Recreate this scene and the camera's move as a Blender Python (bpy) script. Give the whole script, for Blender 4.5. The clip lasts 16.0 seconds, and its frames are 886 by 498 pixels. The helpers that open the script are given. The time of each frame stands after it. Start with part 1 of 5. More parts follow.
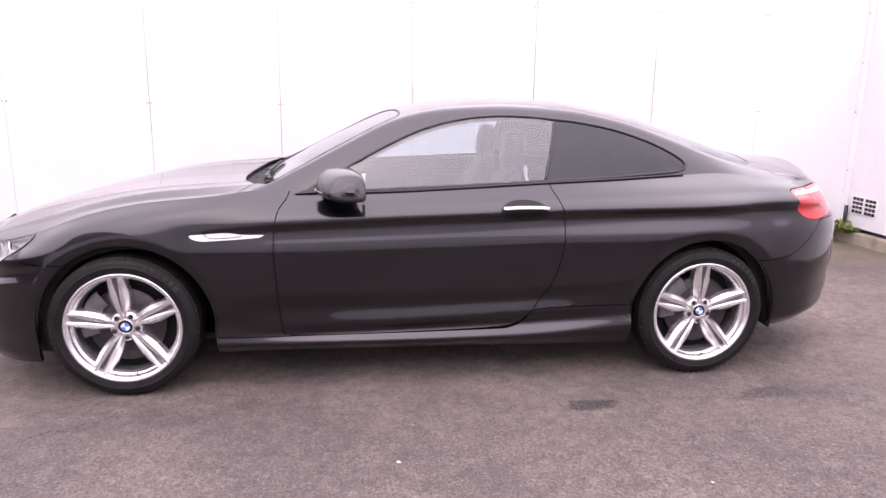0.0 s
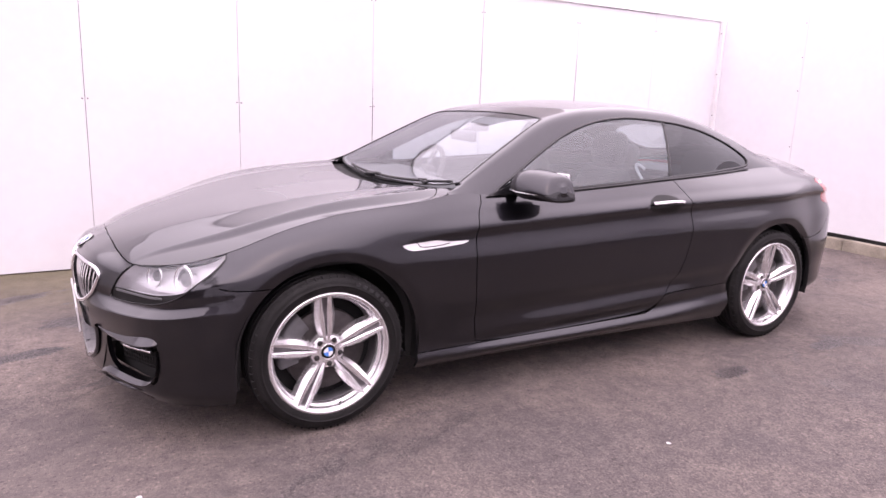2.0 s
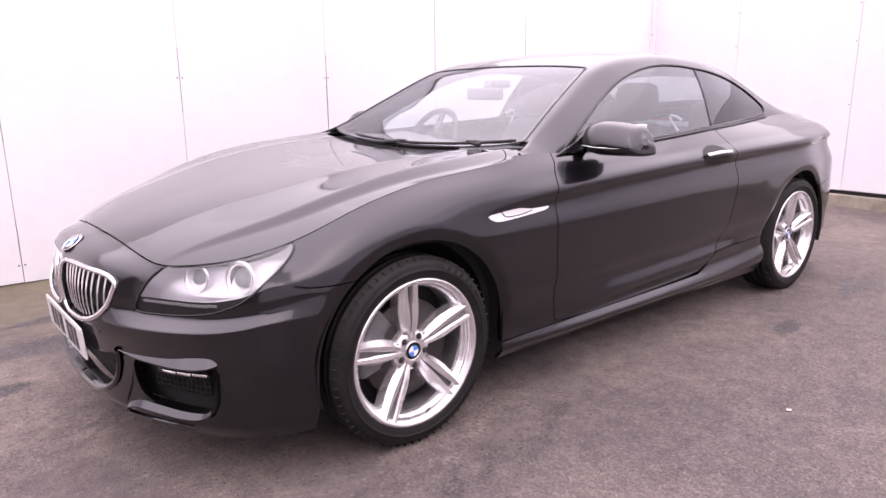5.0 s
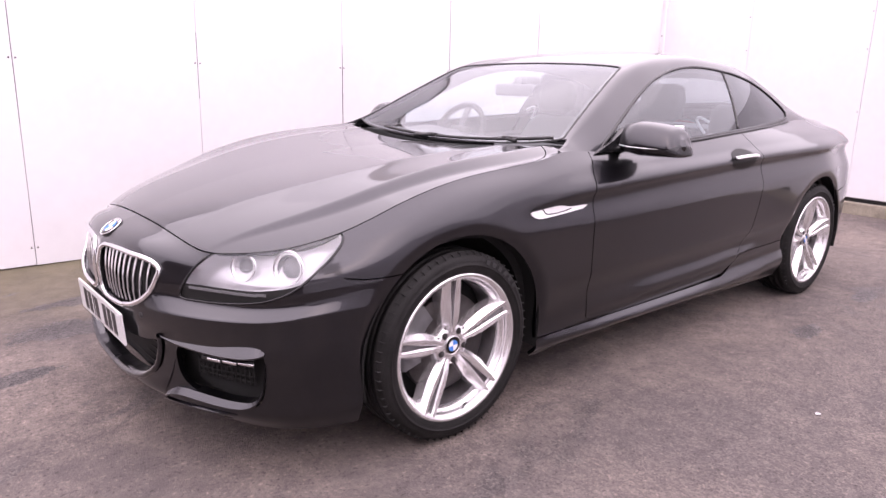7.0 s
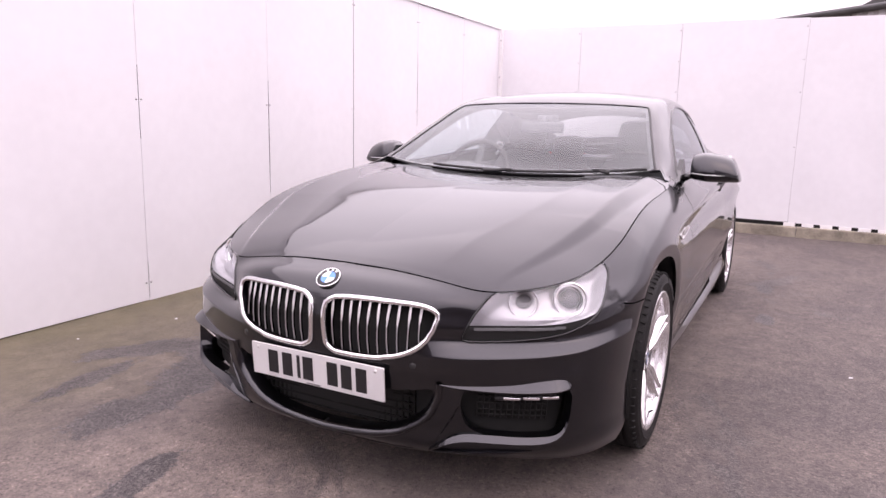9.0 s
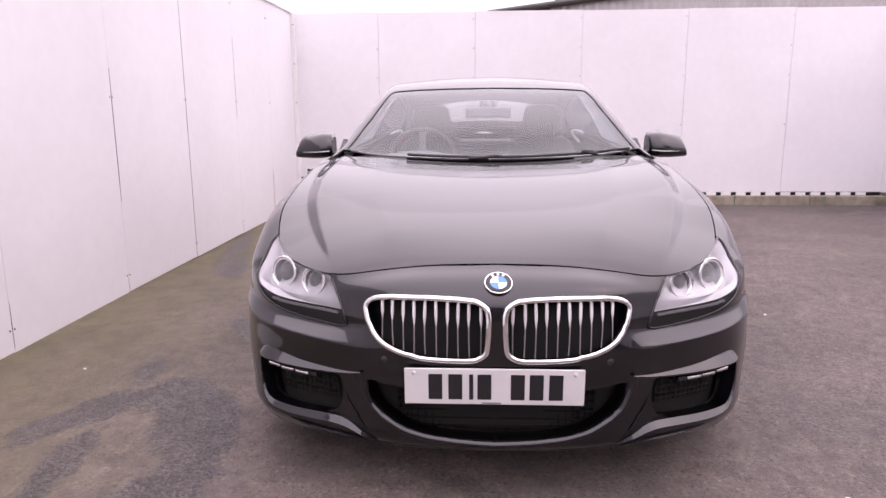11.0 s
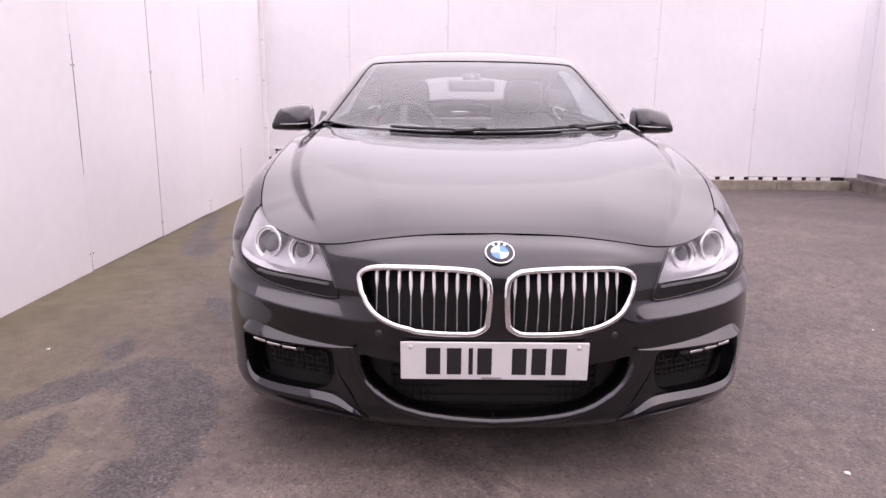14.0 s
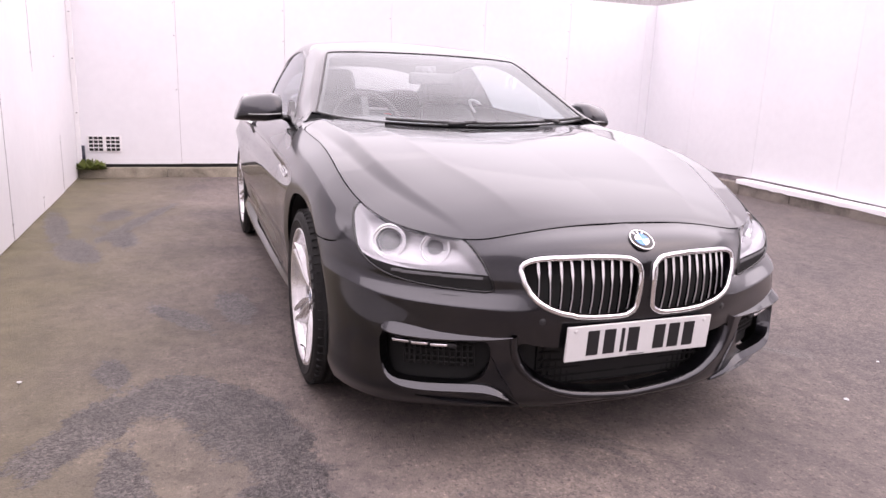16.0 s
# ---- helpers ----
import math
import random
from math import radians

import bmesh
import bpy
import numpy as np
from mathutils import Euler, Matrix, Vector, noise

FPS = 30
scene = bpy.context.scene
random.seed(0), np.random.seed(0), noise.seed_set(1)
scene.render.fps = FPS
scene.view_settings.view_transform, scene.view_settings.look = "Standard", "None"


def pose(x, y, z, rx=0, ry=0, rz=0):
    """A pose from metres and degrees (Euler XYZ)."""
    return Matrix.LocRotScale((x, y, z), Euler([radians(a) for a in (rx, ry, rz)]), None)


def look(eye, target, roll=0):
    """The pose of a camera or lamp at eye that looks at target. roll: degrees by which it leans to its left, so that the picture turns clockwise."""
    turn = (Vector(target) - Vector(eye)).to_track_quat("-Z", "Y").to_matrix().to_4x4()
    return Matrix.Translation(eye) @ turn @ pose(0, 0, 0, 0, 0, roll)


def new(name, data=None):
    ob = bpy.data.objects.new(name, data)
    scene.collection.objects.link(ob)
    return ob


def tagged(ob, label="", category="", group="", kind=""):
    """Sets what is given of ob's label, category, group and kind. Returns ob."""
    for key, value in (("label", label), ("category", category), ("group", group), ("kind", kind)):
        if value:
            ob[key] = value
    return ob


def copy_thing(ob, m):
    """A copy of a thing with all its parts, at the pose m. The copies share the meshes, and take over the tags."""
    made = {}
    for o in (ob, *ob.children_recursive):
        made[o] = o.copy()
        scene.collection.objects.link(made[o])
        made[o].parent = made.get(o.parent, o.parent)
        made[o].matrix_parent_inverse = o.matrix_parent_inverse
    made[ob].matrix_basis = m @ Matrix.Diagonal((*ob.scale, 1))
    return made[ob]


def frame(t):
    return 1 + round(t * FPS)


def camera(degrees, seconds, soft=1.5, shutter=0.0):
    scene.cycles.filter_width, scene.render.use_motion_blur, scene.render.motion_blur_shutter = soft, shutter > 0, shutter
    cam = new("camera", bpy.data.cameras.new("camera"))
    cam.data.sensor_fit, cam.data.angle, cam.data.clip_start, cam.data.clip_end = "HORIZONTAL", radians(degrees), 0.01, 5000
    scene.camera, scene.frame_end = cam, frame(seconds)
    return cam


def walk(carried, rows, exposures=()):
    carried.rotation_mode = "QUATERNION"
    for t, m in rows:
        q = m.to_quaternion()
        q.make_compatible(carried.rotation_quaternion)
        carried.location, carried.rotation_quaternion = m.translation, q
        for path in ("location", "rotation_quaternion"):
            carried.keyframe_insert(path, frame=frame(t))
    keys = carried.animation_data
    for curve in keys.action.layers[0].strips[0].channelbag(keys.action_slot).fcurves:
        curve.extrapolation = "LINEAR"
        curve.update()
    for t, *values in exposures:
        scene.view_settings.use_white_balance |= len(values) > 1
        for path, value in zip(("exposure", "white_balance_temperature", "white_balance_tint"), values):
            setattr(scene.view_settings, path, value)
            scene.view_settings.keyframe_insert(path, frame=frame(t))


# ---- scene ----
cam = camera(65.2, 16.0)
EXPOSE = [(0, .93, 6480, 28), (.5, .88, 6500, 31), (1, .87, 6500, 30), (1.5, .91, 6500, 27), (2, .81, 6540, 33), (3.5, .73, 6560, 36), (4, .78, 6555, 31), (7, .89, 6530, 30), (9, .62, 6570, 28), (9.5, .50, 6580, 30), (12.5, .54, 6580, 28), (14.5, .61, 6580, 28), (16, .80, 6600, 25)]
PATH = [
    (0, (1.045, -4.099, 1.428), (1.316, -2.168, 0.986), 1.0),
    (0.5, (0.595, -3.954, 1.404), (0.981, -2.039, 0.973), 2.2),
    (1, (0.03, -3.833, 1.42), (0.696, -1.999, 0.983), 1.9),
    (1.5, (-0.49, -3.638, 1.398), (0.321, -1.863, 0.961), 2.2),
    (2, (-0.955, -3.456, 1.386), (0.024, -1.765, 0.961), 2.1),
    (2.5, (-1.247, -3.251, 1.343), (-0.109, -1.661, 0.921), 1.3),
    (3, (-1.423, -3.065, 1.321), (-0.208, -1.531, 0.908), 0.8),
    (3.5, (-1.453, -2.925, 1.288), (-0.177, -1.432, 0.908), 0.1),
    (4, (-1.36, -2.761, 1.258), (-0.094, -1.274, 0.827), -0.4),
    (6.5, (-1.339, -2.602, 1.227), (-0.108, -1.1, 0.749), -0.2),
    (7, (-1.483, -2.535, 1.233), (-0.216, -1.064, 0.753), 1.4),
    (7.5, (-1.821, -2.398, 1.242), (-0.434, -1.038, 0.764), 1.3),
    (8, (-2.117, -2.107, 1.189), (-0.629, -0.853, 0.728), 1.0),
    (8.5, (-2.405, -1.770, 1.196), (-0.792, -0.668, 0.766), 0.7),
    (9, (-2.580, -1.314, 1.208), (-0.831, -0.416, 0.842), 1.35),
    (9.5, (-2.701, -0.818, 1.235), (-0.854, -0.158, 0.843), 1.5),
    (11.8, (-2.777, 0.16, 1.145), (-0.817, 0.143, 0.748), -1.0),
    (12, (-2.754, 0.145, 1.132), (-0.796, 0.125, 0.724), -0.9),
    (12.5, (-2.715, 0.138, 1.124), (-0.759, 0.125, 0.706), -0.6),
    (13, (-2.696, 0.125, 1.121), (-0.743, 0.132, 0.693), 0.3),
    (13.5, (-2.698, 0.135, 1.12), (-0.744, 0.136, 0.693), 0.5),
    (14, (-2.689, 0.156, 1.124), (-0.736, 0.152, 0.694), 0.5),
    (14.5, (-2.702, 0.286, 1.129), (-0.75, 0.258, 0.695), 1.6),
    (15, (-2.752, 0.605, 1.15), (-0.819, 0.336, 0.715), 1.6),
    (15.5, (-2.663, 0.956, 1.128), (-0.776, 0.475, 0.673), 3.0),
    (16, (-2.551, 1.301, 1.134), (-0.731, 0.608, 0.682), 2.2),
]
walk(cam, [(t, look(eye, target, roll)) for t, eye, target, roll in PATH], EXPOSE)

# ---- world and light ----
world = bpy.data.worlds.new("overcast_sky")
scene.world = world
world.use_nodes = True
wn, wl = world.node_tree.nodes, world.node_tree.links
sky = wn.new("ShaderNodeTexSky")
sky.sky_type = 'NISHITA'
sky.sun_disc = False
sky.sun_elevation, sky.sun_rotation = radians(50), radians(200)
sky.dust_density, sky.air_density = 4.0, 1.0
haze = wn.new("ShaderNodeMix")
haze.data_type = 'RGBA'
haze.inputs[0].default_value = 0.82
# cloud cover, three times brighter overhead than at the horizon
dome, up_axis, swell, cloud = wn.new("ShaderNodeTexCoord"), wn.new("ShaderNodeSeparateXYZ"), wn.new("ShaderNodeMapRange"), wn.new("ShaderNodeMix")
cloud.data_type = 'RGBA'
cloud.inputs[6].default_value, cloud.inputs[7].default_value = (5.9, 5.6, 5.7, 1), (17.4, 16.6, 16.9, 1)
wl.new(dome.outputs["Generated"], up_axis.inputs[0])
wl.new(up_axis.outputs["Z"], swell.inputs["Value"])
wl.new(swell.outputs[0], cloud.inputs[0])
wl.new(cloud.outputs[2], haze.inputs[7])
wl.new(sky.outputs[0], haze.inputs[6])
wl.new(haze.outputs[2], wn["Background"].inputs[0])
wn["Background"].inputs[1].default_value = 0.138
sun = new("sun", bpy.data.lights.new("sun", 'SUN'))
sun.data.energy, sun.data.angle, sun.data.color = 0.6, radians(120), (1.0, 0.97, 0.93)
sun.matrix_world = look((0, 0, 8), (0.5, 1.0, 0))

# ---- materials ----
def material(name, base, rough=0.5, metal=0.0, coat=0.0, noise_scale=0.0, spread=0.0, bump=0.0, bump_scale=60.0, spec=0.5, fine=0.0):
    m = bpy.data.materials.new(name)
    m.use_nodes = True
    n, l = m.node_tree.nodes, m.node_tree.links
    b = n["Principled BSDF"]
    b.inputs["Base Color"].default_value = (*base, 1)
    b.inputs["Roughness"].default_value, b.inputs["Metallic"].default_value = rough, metal
    b.inputs["Coat Weight"].default_value, b.inputs["Coat Roughness"].default_value = coat, 0.03
    b.inputs["Specular IOR Level"].default_value = spec
    tc = n.new("ShaderNodeTexCoord")
    if spread:
        t = n.new("ShaderNodeTexNoise")
        t.inputs["Scale"].default_value, t.inputs["Detail"].default_value = noise_scale, 6
        t2 = n.new("ShaderNodeTexNoise")
        t2.inputs["Scale"].default_value, t2.inputs["Detail"].default_value = noise_scale * 14, 3
        add = n.new("ShaderNodeMath")
        add.operation = 'MULTIPLY_ADD'
        add.inputs[1].default_value = 0.35
        l.new(tc.outputs["Object"], t.inputs["Vector"])
        l.new(tc.outputs["Object"], t2.inputs["Vector"])
        l.new(t2.outputs[0], add.inputs[0])
        l.new(t.outputs[0], add.inputs[2])
        r = n.new("ShaderNodeValToRGB")
        r.color_ramp.elements[0].position, r.color_ramp.elements[1].position = 0.45, 0.9
        r.color_ramp.elements[0].color = (*[c * (1 - spread) for c in base], 1)
        r.color_ramp.elements[1].color = (*[min(1, c * (1 + spread)) for c in base], 1)
        l.new(add.outputs[0], r.inputs[0])
        l.new(r.outputs[0], b.inputs["Base Color"])
    if bump:
        t = n.new("ShaderNodeTexNoise")
        t.inputs["Scale"].default_value, t.inputs["Detail"].default_value = bump_scale, 4
        k = n.new("ShaderNodeBump")
        k.inputs["Strength"].default_value, k.inputs["Distance"].default_value = bump, 0.01
        l.new(tc.outputs["Object"], t.inputs["Vector"])
        l.new(t.outputs[0], k.inputs["Height"])
        l.new(k.outputs[0], b.inputs["Normal"])
    return m

PAINT = material("black_paint", (0.0175, 0.0172, 0.0215), 0.33, 1.0, 1.0, 900, 0.25)
PAINT.node_tree.nodes["Principled BSDF"].inputs["Coat IOR"].default_value = 1.54
GLOSSBLACK = material("gloss_black_trim", (0.008, 0.008, 0.009), 0.12)
PLASTIC = material("black_plastic", (0.018, 0.018, 0.019), 0.5, noise_scale=30, spread=0.3)
# near-black for recesses, holes and slots: their shade is put into the colour
DARK = material("cavity_shade", (0.006, 0.006, 0.006), 0.8)
MESHBLACK = material("mesh_black", (0.005, 0.005, 0.005), 0.55, spec=0.2)
CUP = material("handle_cup_shade", (0.004, 0.004, 0.004), 0.4, spec=0.25)
SATIN = material("satin_silver", (0.82, 0.82, 0.83), 0.25, 0.35, 0.5, 40, 0.05)
BARREL = material("wheel_barrel", (0.38, 0.37, 0.38), 0.38, 0.8, 0, 20, 0.2)
RUBBER = material("tyre_rubber", (0.0095, 0.009, 0.009), 0.62, noise_scale=12, spread=0.4, bump=0.2, bump_scale=160, spec=0.22)
STEM = material("slat_stem", (0.42, 0.41, 0.42), 0.35, 0.6, 0, 40, 0.1)
# darker copy of the alloy: the crevice's shade put into its colour
GROOVE = material("spoke_groove_shade", (0.16, 0.155, 0.16), 0.45, 0.7, 0, 30, 0.2)
ALLOY = material("silver_alloy", (0.80, 0.79, 0.80), 0.27, 0.85, 0.4, 25, 0.10)
STEEL = material("brake_steel", (0.055, 0.050, 0.050), 0.5, 0.8, 0, 30, 0.25)
CHROME = material("chrome", (0.86, 0.86, 0.87), 0.08, 1.0)
WHITEPLATE = material("plate_white", (0.62, 0.62, 0.62), 0.35, noise_scale=8, spread=0.05)
INK = material("plate_ink", (0.012, 0.012, 0.014), 0.4)
BLUE = material("badge_blue", (0.06, 0.22, 0.62), 0.2, 0, 0.5)
BADGEWHITE = material("badge_white", (0.8, 0.8, 0.82), 0.2, 0, 0.5)
FABRIC = material("dark_leather", (0.03, 0.028, 0.028), 0.55, noise_scale=25, spread=0.3, bump=0.15, bump_scale=200)
GREYTRIM = material("grey_trim", (0.10, 0.10, 0.105), 0.6, noise_scale=20, spread=0.2)
RED = material("tail_lamp_red", (0.50, 0.012, 0.016), 0.1, 0, 1.0)
LAMPSILVER = material("lamp_reflector", (0.47, 0.465, 0.475), 0.34, 0.35, 0, 18, 0.15)
PANELWHITE = material("white_panel", (0.748, 0.744, 0.770), 0.42, 0, 0, 0.9, 0.05, 0.03, 9)
POSTWHITE = material("white_upvc", (0.82, 0.81, 0.82), 0.35, 0, 0, 3, 0.04)
CONCRETE = material("kerb_concrete", (0.27, 0.24, 0.19), 0.85, 0, 0, 5, 0.45, 0.5, 70)
# kerb concrete taken down to about the tarmac's tone
DARKKERB = material("dark_kerb_concrete", (0.17, 0.148, 0.128), 0.85, 0, 0, 5, 0.5, 0.5, 70)
LEAF = material("weed_leaf", (0.13, 0.16, 0.04), 0.55, 0, 0, 20, 0.4)
UNSEENDARK = material("unseen_dark_wall", (0.15, 0.125, 0.12), 0.85, 0, 0, 1.2, 0.35, 0.3, 14)
UNSEENGREY = material("unseen_grey_wall", (0.40, 0.38, 0.39), 0.85, 0, 0, 1.2, 0.2, 0.3, 14)
RUST = material("joint_grime", (0.22, 0.19, 0.20), 0.8, noise_scale=9, spread=0.5)
GAPDARK = material("joint_gap_shade", (0.10, 0.09, 0.10), 0.9, noise_scale=14, spread=0.5)
CLADDING = material("grey_cladding", (0.42, 0.41, 0.42), 0.5, 0.2, 0, 1.5, 0.12)
ROOFDARK = material("roof_dark", (0.07, 0.068, 0.07), 0.6, 0, 0, 2, 0.3)

def glass(name, tint, plain=0.08):
    """Thin glass: tinted clear, with more gloss the flatter it is seen."""
    m = bpy.data.materials.new(name)
    m.use_nodes = True
    n, l = m.node_tree.nodes, m.node_tree.links
    n.remove(n["Principled BSDF"])
    tr, gl, lw, mx = n.new("ShaderNodeBsdfTransparent"), n.new("ShaderNodeBsdfGlossy"), n.new("ShaderNodeLayerWeight"), n.new("ShaderNodeMixShader")
    tr.inputs[0].default_value = (*tint, 1)
    gl.inputs["Roughness"].default_value = 0.0
    gl.inputs[0].default_value = (0.95, 0.98, 1, 1)
    lw.inputs[0].default_value = 0.5
    pw, ma = n.new("ShaderNodeMath"), n.new("ShaderNodeMath")
    pw.operation, pw.inputs[1].default_value = 'POWER', 4.0
    ma.operation, ma.inputs[1].default_value, ma.inputs[2].default_value = 'MULTIPLY_ADD', 1 - plain, plain
    l.new(lw.outputs["Facing"], pw.inputs[0]), l.new(pw.outputs[0], ma.inputs[0]), l.new(ma.outputs[0], mx.inputs[0])
    l.new(tr.outputs[0], mx.inputs[1]), l.new(gl.outputs[0], mx.inputs[2])
    l.new(mx.outputs[0], n["Material Output"].inputs[0])
    return m

GLASS = glass("clear_glass", (0.76, 0.80, 0.80), 0.065)
TINTED = glass("privacy_glass", (0.04, 0.04, 0.044), 0.045)
REARGLASS = glass("heated_rear_glass", (0.62, 0.64, 0.64), 0.09)
DOORGLASS = glass("door_glass_clear", (0.57, 0.645, 0.665), 0.105)
LENS = glass("lamp_lens", (0.95, 0.95, 0.97), 0.07)

def asphalt():
    m = bpy.data.materials.new("worn_tarmac")
    m.use_nodes = True
    n, l = m.node_tree.nodes, m.node_tree.links
    b = n["Principled BSDF"]
    tc = n.new("ShaderNodeTexCoord")
    def tex(scale, detail, rough=0.55, dist=0.0, kind="ShaderNodeTexNoise"):
        t = n.new(kind)
        t.inputs["Scale"].default_value = scale
        if kind == "ShaderNodeTexNoise":
            t.inputs["Detail"].default_value, t.inputs["Roughness"].default_value, t.inputs["Distortion"].default_value = detail, rough, dist
        l.new(tc.outputs["Object"], t.inputs["Vector"])
        return t
    def ramp(src, p0, c0, p1, c1):
        r = n.new("ShaderNodeValToRGB")
        r.color_ramp.elements[0].position, r.color_ramp.elements[1].position = p0, p1
        r.color_ramp.elements[0].color, r.color_ramp.elements[1].color = (*c0, 1), (*c1, 1)
        l.new(src, r.inputs[0])
        return r
    def mix(kind, fac, a, c):
        x = n.new("ShaderNodeMix")
        x.data_type, x.blend_type = 'RGBA', kind
        if isinstance(fac, float):
            x.inputs[0].default_value = fac
        else:
            l.new(fac, x.inputs[0])
        l.new(a, x.inputs[6])
        l.new(c, x.inputs[7])
        return x.outputs[2]
    def near(x, y, half, wide, angle):
        """Falls from 1 at the middle of a long patch to 0 at its rim."""
        mp = n.new("ShaderNodeMapping")
        mp.vector_type = 'TEXTURE'
        mp.inputs["Location"].default_value = (x, y, 0)
        mp.inputs["Rotation"].default_value = (0, 0, radians(angle))
        mp.inputs["Scale"].default_value = (half, wide, 1)
        l.new(tc.outputs["Object"], mp.inputs[0])
        ln = n.new("ShaderNodeVectorMath")
        ln.operation = 'LENGTH'
        l.new(mp.outputs[0], ln.inputs[0])
        return ln.outputs["Value"]
    def math_node(op, a, c):
        k = n.new("ShaderNodeMath")
        k.operation = op
        for i, v in enumerate((a, c)):
            if isinstance(v, float):
                k.inputs[i].default_value = v
            else:
                l.new(v, k.inputs[i])
        return k.outputs[0]
    silt = tex(1.3, 9, 0.62, 0.5)
    base = ramp(silt.outputs[0], 0.36, (0.102, 0.086, 0.083), 0.66, (0.180, 0.151, 0.134))
    # damp patches with ragged rims
    patches = [(-.20, 1.62, .36, .13, -30), (-.30, 1.15, .48, .18, 20), (-.02, 1.36, .22, .16, 0), (-.62, 1.50, .30, .075, 5), (-.82, 1.06, .26, .14, 0),
               (.25, 1.60, .16, .07, 10), (.9, 1.35, .30, .08, 30), (-1.15, .56, .30, .07, 10), (-.62, 1.05, .26, .13, 20), (3.4, 1.66, .95, .075, -18), (2.45, 1.98, .50, .13, 15), (3.3, 2.22, .75, .09, 10), (2.75, 1.72, .34, .11, 10), (3.75, 1.84, .30, .13, -10), (1.0, 1.08, .32, .10, 5),
               (2.17, -1.2, .15, .07, 0), (3.12, -1.15, .20, .07, 10), (-1.4, 1.6, .6, .08, 25)]
    d = None
    for q in patches:
        v = near(*q)
        d = v if d is None else math_node('MINIMUM', d, v)
    rag = tex(7, 9, 0.72)
    d = math_node('ADD', d, math_node('MULTIPLY', math_node('SUBTRACT', rag.outputs[0], 0.5), 1.7))
    d = math_node('ADD', d, math_node('MULTIPLY', math_node('SUBTRACT', tex(38, 5, 0.7).outputs[0], 0.5), 1.1))
    placed = ramp(d, 0.84, (1, 1, 1), 0.95, (0, 0, 0))
    wet = tex(0.8, 8, 0.6, 1.2)
    loose = ramp(wet.outputs[0], 0.60, (0, 0, 0), 0.64, (0.7, 0.7, 0.7))
    wetmask = mix('LIGHTEN', 1.0, placed.outputs[0], loose.outputs[0])
    damp = ramp(tex(5, 5).outputs[0], 0.35, (0.052, 0.046, 0.0455), 0.7, (0.082, 0.073, 0.071))
    col = mix('MIX', wetmask, base.outputs[0], damp.outputs[0])
    # bare chippings where the fine dust has worn away
    cells = n.new("ShaderNodeTexVoronoi")
    cells.inputs["Scale"].default_value = 130
    l.new(tc.outputs["Object"], cells.inputs["Vector"])
    bw = n.new("ShaderNodeRGBToBW")
    l.new(cells.outputs["Color"], bw.inputs[0])
    chips = ramp(bw.outputs[0], 0.22, (0.36, 0.355, 0.36), 0.84, (1.78, 1.75, 1.76))
    bare = ramp(tex(0.9, 6, 0.6, 0.8).outputs[0], 0.45, (0.12, 0.12, 0.12), 0.65, (0.42, 0.42, 0.42))
    far_side = n.new("ShaderNodeMapRange")
    far_side.inputs["From Min"].default_value, far_side.inputs["From Max"].default_value = -0.2, -1.2
    sep = n.new("ShaderNodeSeparateXYZ")
    l.new(tc.outputs["Object"], sep.inputs[0])
    l.new(math_node('ADD', sep.outputs["Y"], math_node('MULTIPLY', silt.outputs[0], 0.8)), far_side.inputs["Value"])
    open_grain = math_node('MAXIMUM', math_node('MAXIMUM', bare.outputs[0], wetmask), math_node('MULTIPLY', far_side.outputs[0], 0.45))
    grey = ramp(tex(1.1, 8, 0.6, 0.7).outputs[0], 0.40, (0.083, 0.072, 0.072), 0.62, (0.122, 0.103, 0.096))
    col = mix('MIX', math_node('MULTIPLY', far_side.outputs[0], math_node('SUBTRACT', 0.7, math_node('MULTIPLY', wetmask, 0.5))), col, grey.outputs[0])
    col = mix('MULTIPLY', open_grain, col, chips.outputs[0])
    grit = ramp(tex(230, 3).outputs[0], 0.30, (0.78, 0.78, 0.78), 0.72, (1.22, 1.21, 1.20))
    col = mix('MULTIPLY', 0.65, col, grit.outputs[0])
    mottles = ramp(tex(13, 7, 0.65).outputs[0], 0.32, (0.70, 0.69, 0.70), 0.68, (1.28, 1.26, 1.22))
    col = mix('MULTIPLY', 0.9, col, mottles.outputs[0])
    # pale grit and dark pits, thinly strewn
    specks = tex(62, 2, 0.5)
    col = mix('MULTIPLY', 1.0, col, ramp(specks.outputs[0], 0.62, (1, 1, 1), 0.68, (1.55, 1.51, 1.45)).outputs[0])
    col = mix('MULTIPLY', 1.0, col, ramp(specks.outputs[0], 0.33, (0.52, 0.51, 0.52), 0.38, (1, 1, 1)).outputs[0])
    # moss along the foot of the boarded wall
    sx = n.new("ShaderNodeSeparateXYZ")
    l.new(tc.outputs["Object"], sx.inputs[0])
    band = n.new("ShaderNodeMapRange")
    band.inputs["From Min"].default_value, band.inputs["From Max"].default_value = 1.45, 3.0
    l.new(math_node('ADD', sx.outputs["Y"], math_node('MULTIPLY', tex(2.2, 7).outputs[0], 1.0)), band.inputs["Value"])
    green = ramp(tex(6, 5).outputs[0], 0.3, (0.100, 0.090, 0.044), 0.7, (0.162, 0.142, 0.078))
    col = mix('MIX', math_node('MULTIPLY', math_node('MULTIPLY', band.outputs[0], 0.85), math_node('SUBTRACT', 1.0, math_node('MULTIPLY', wetmask, 0.8))), col, green.outputs[0])
    l.new(col, b.inputs["Base Color"])
    rr = ramp(wetmask, 0.0, (0.78, 0.78, 0.78), 1.0, (0.50, 0.50, 0.50))
    l.new(rr.outputs[0], b.inputs["Roughness"])
    k = n.new("ShaderNodeBump")
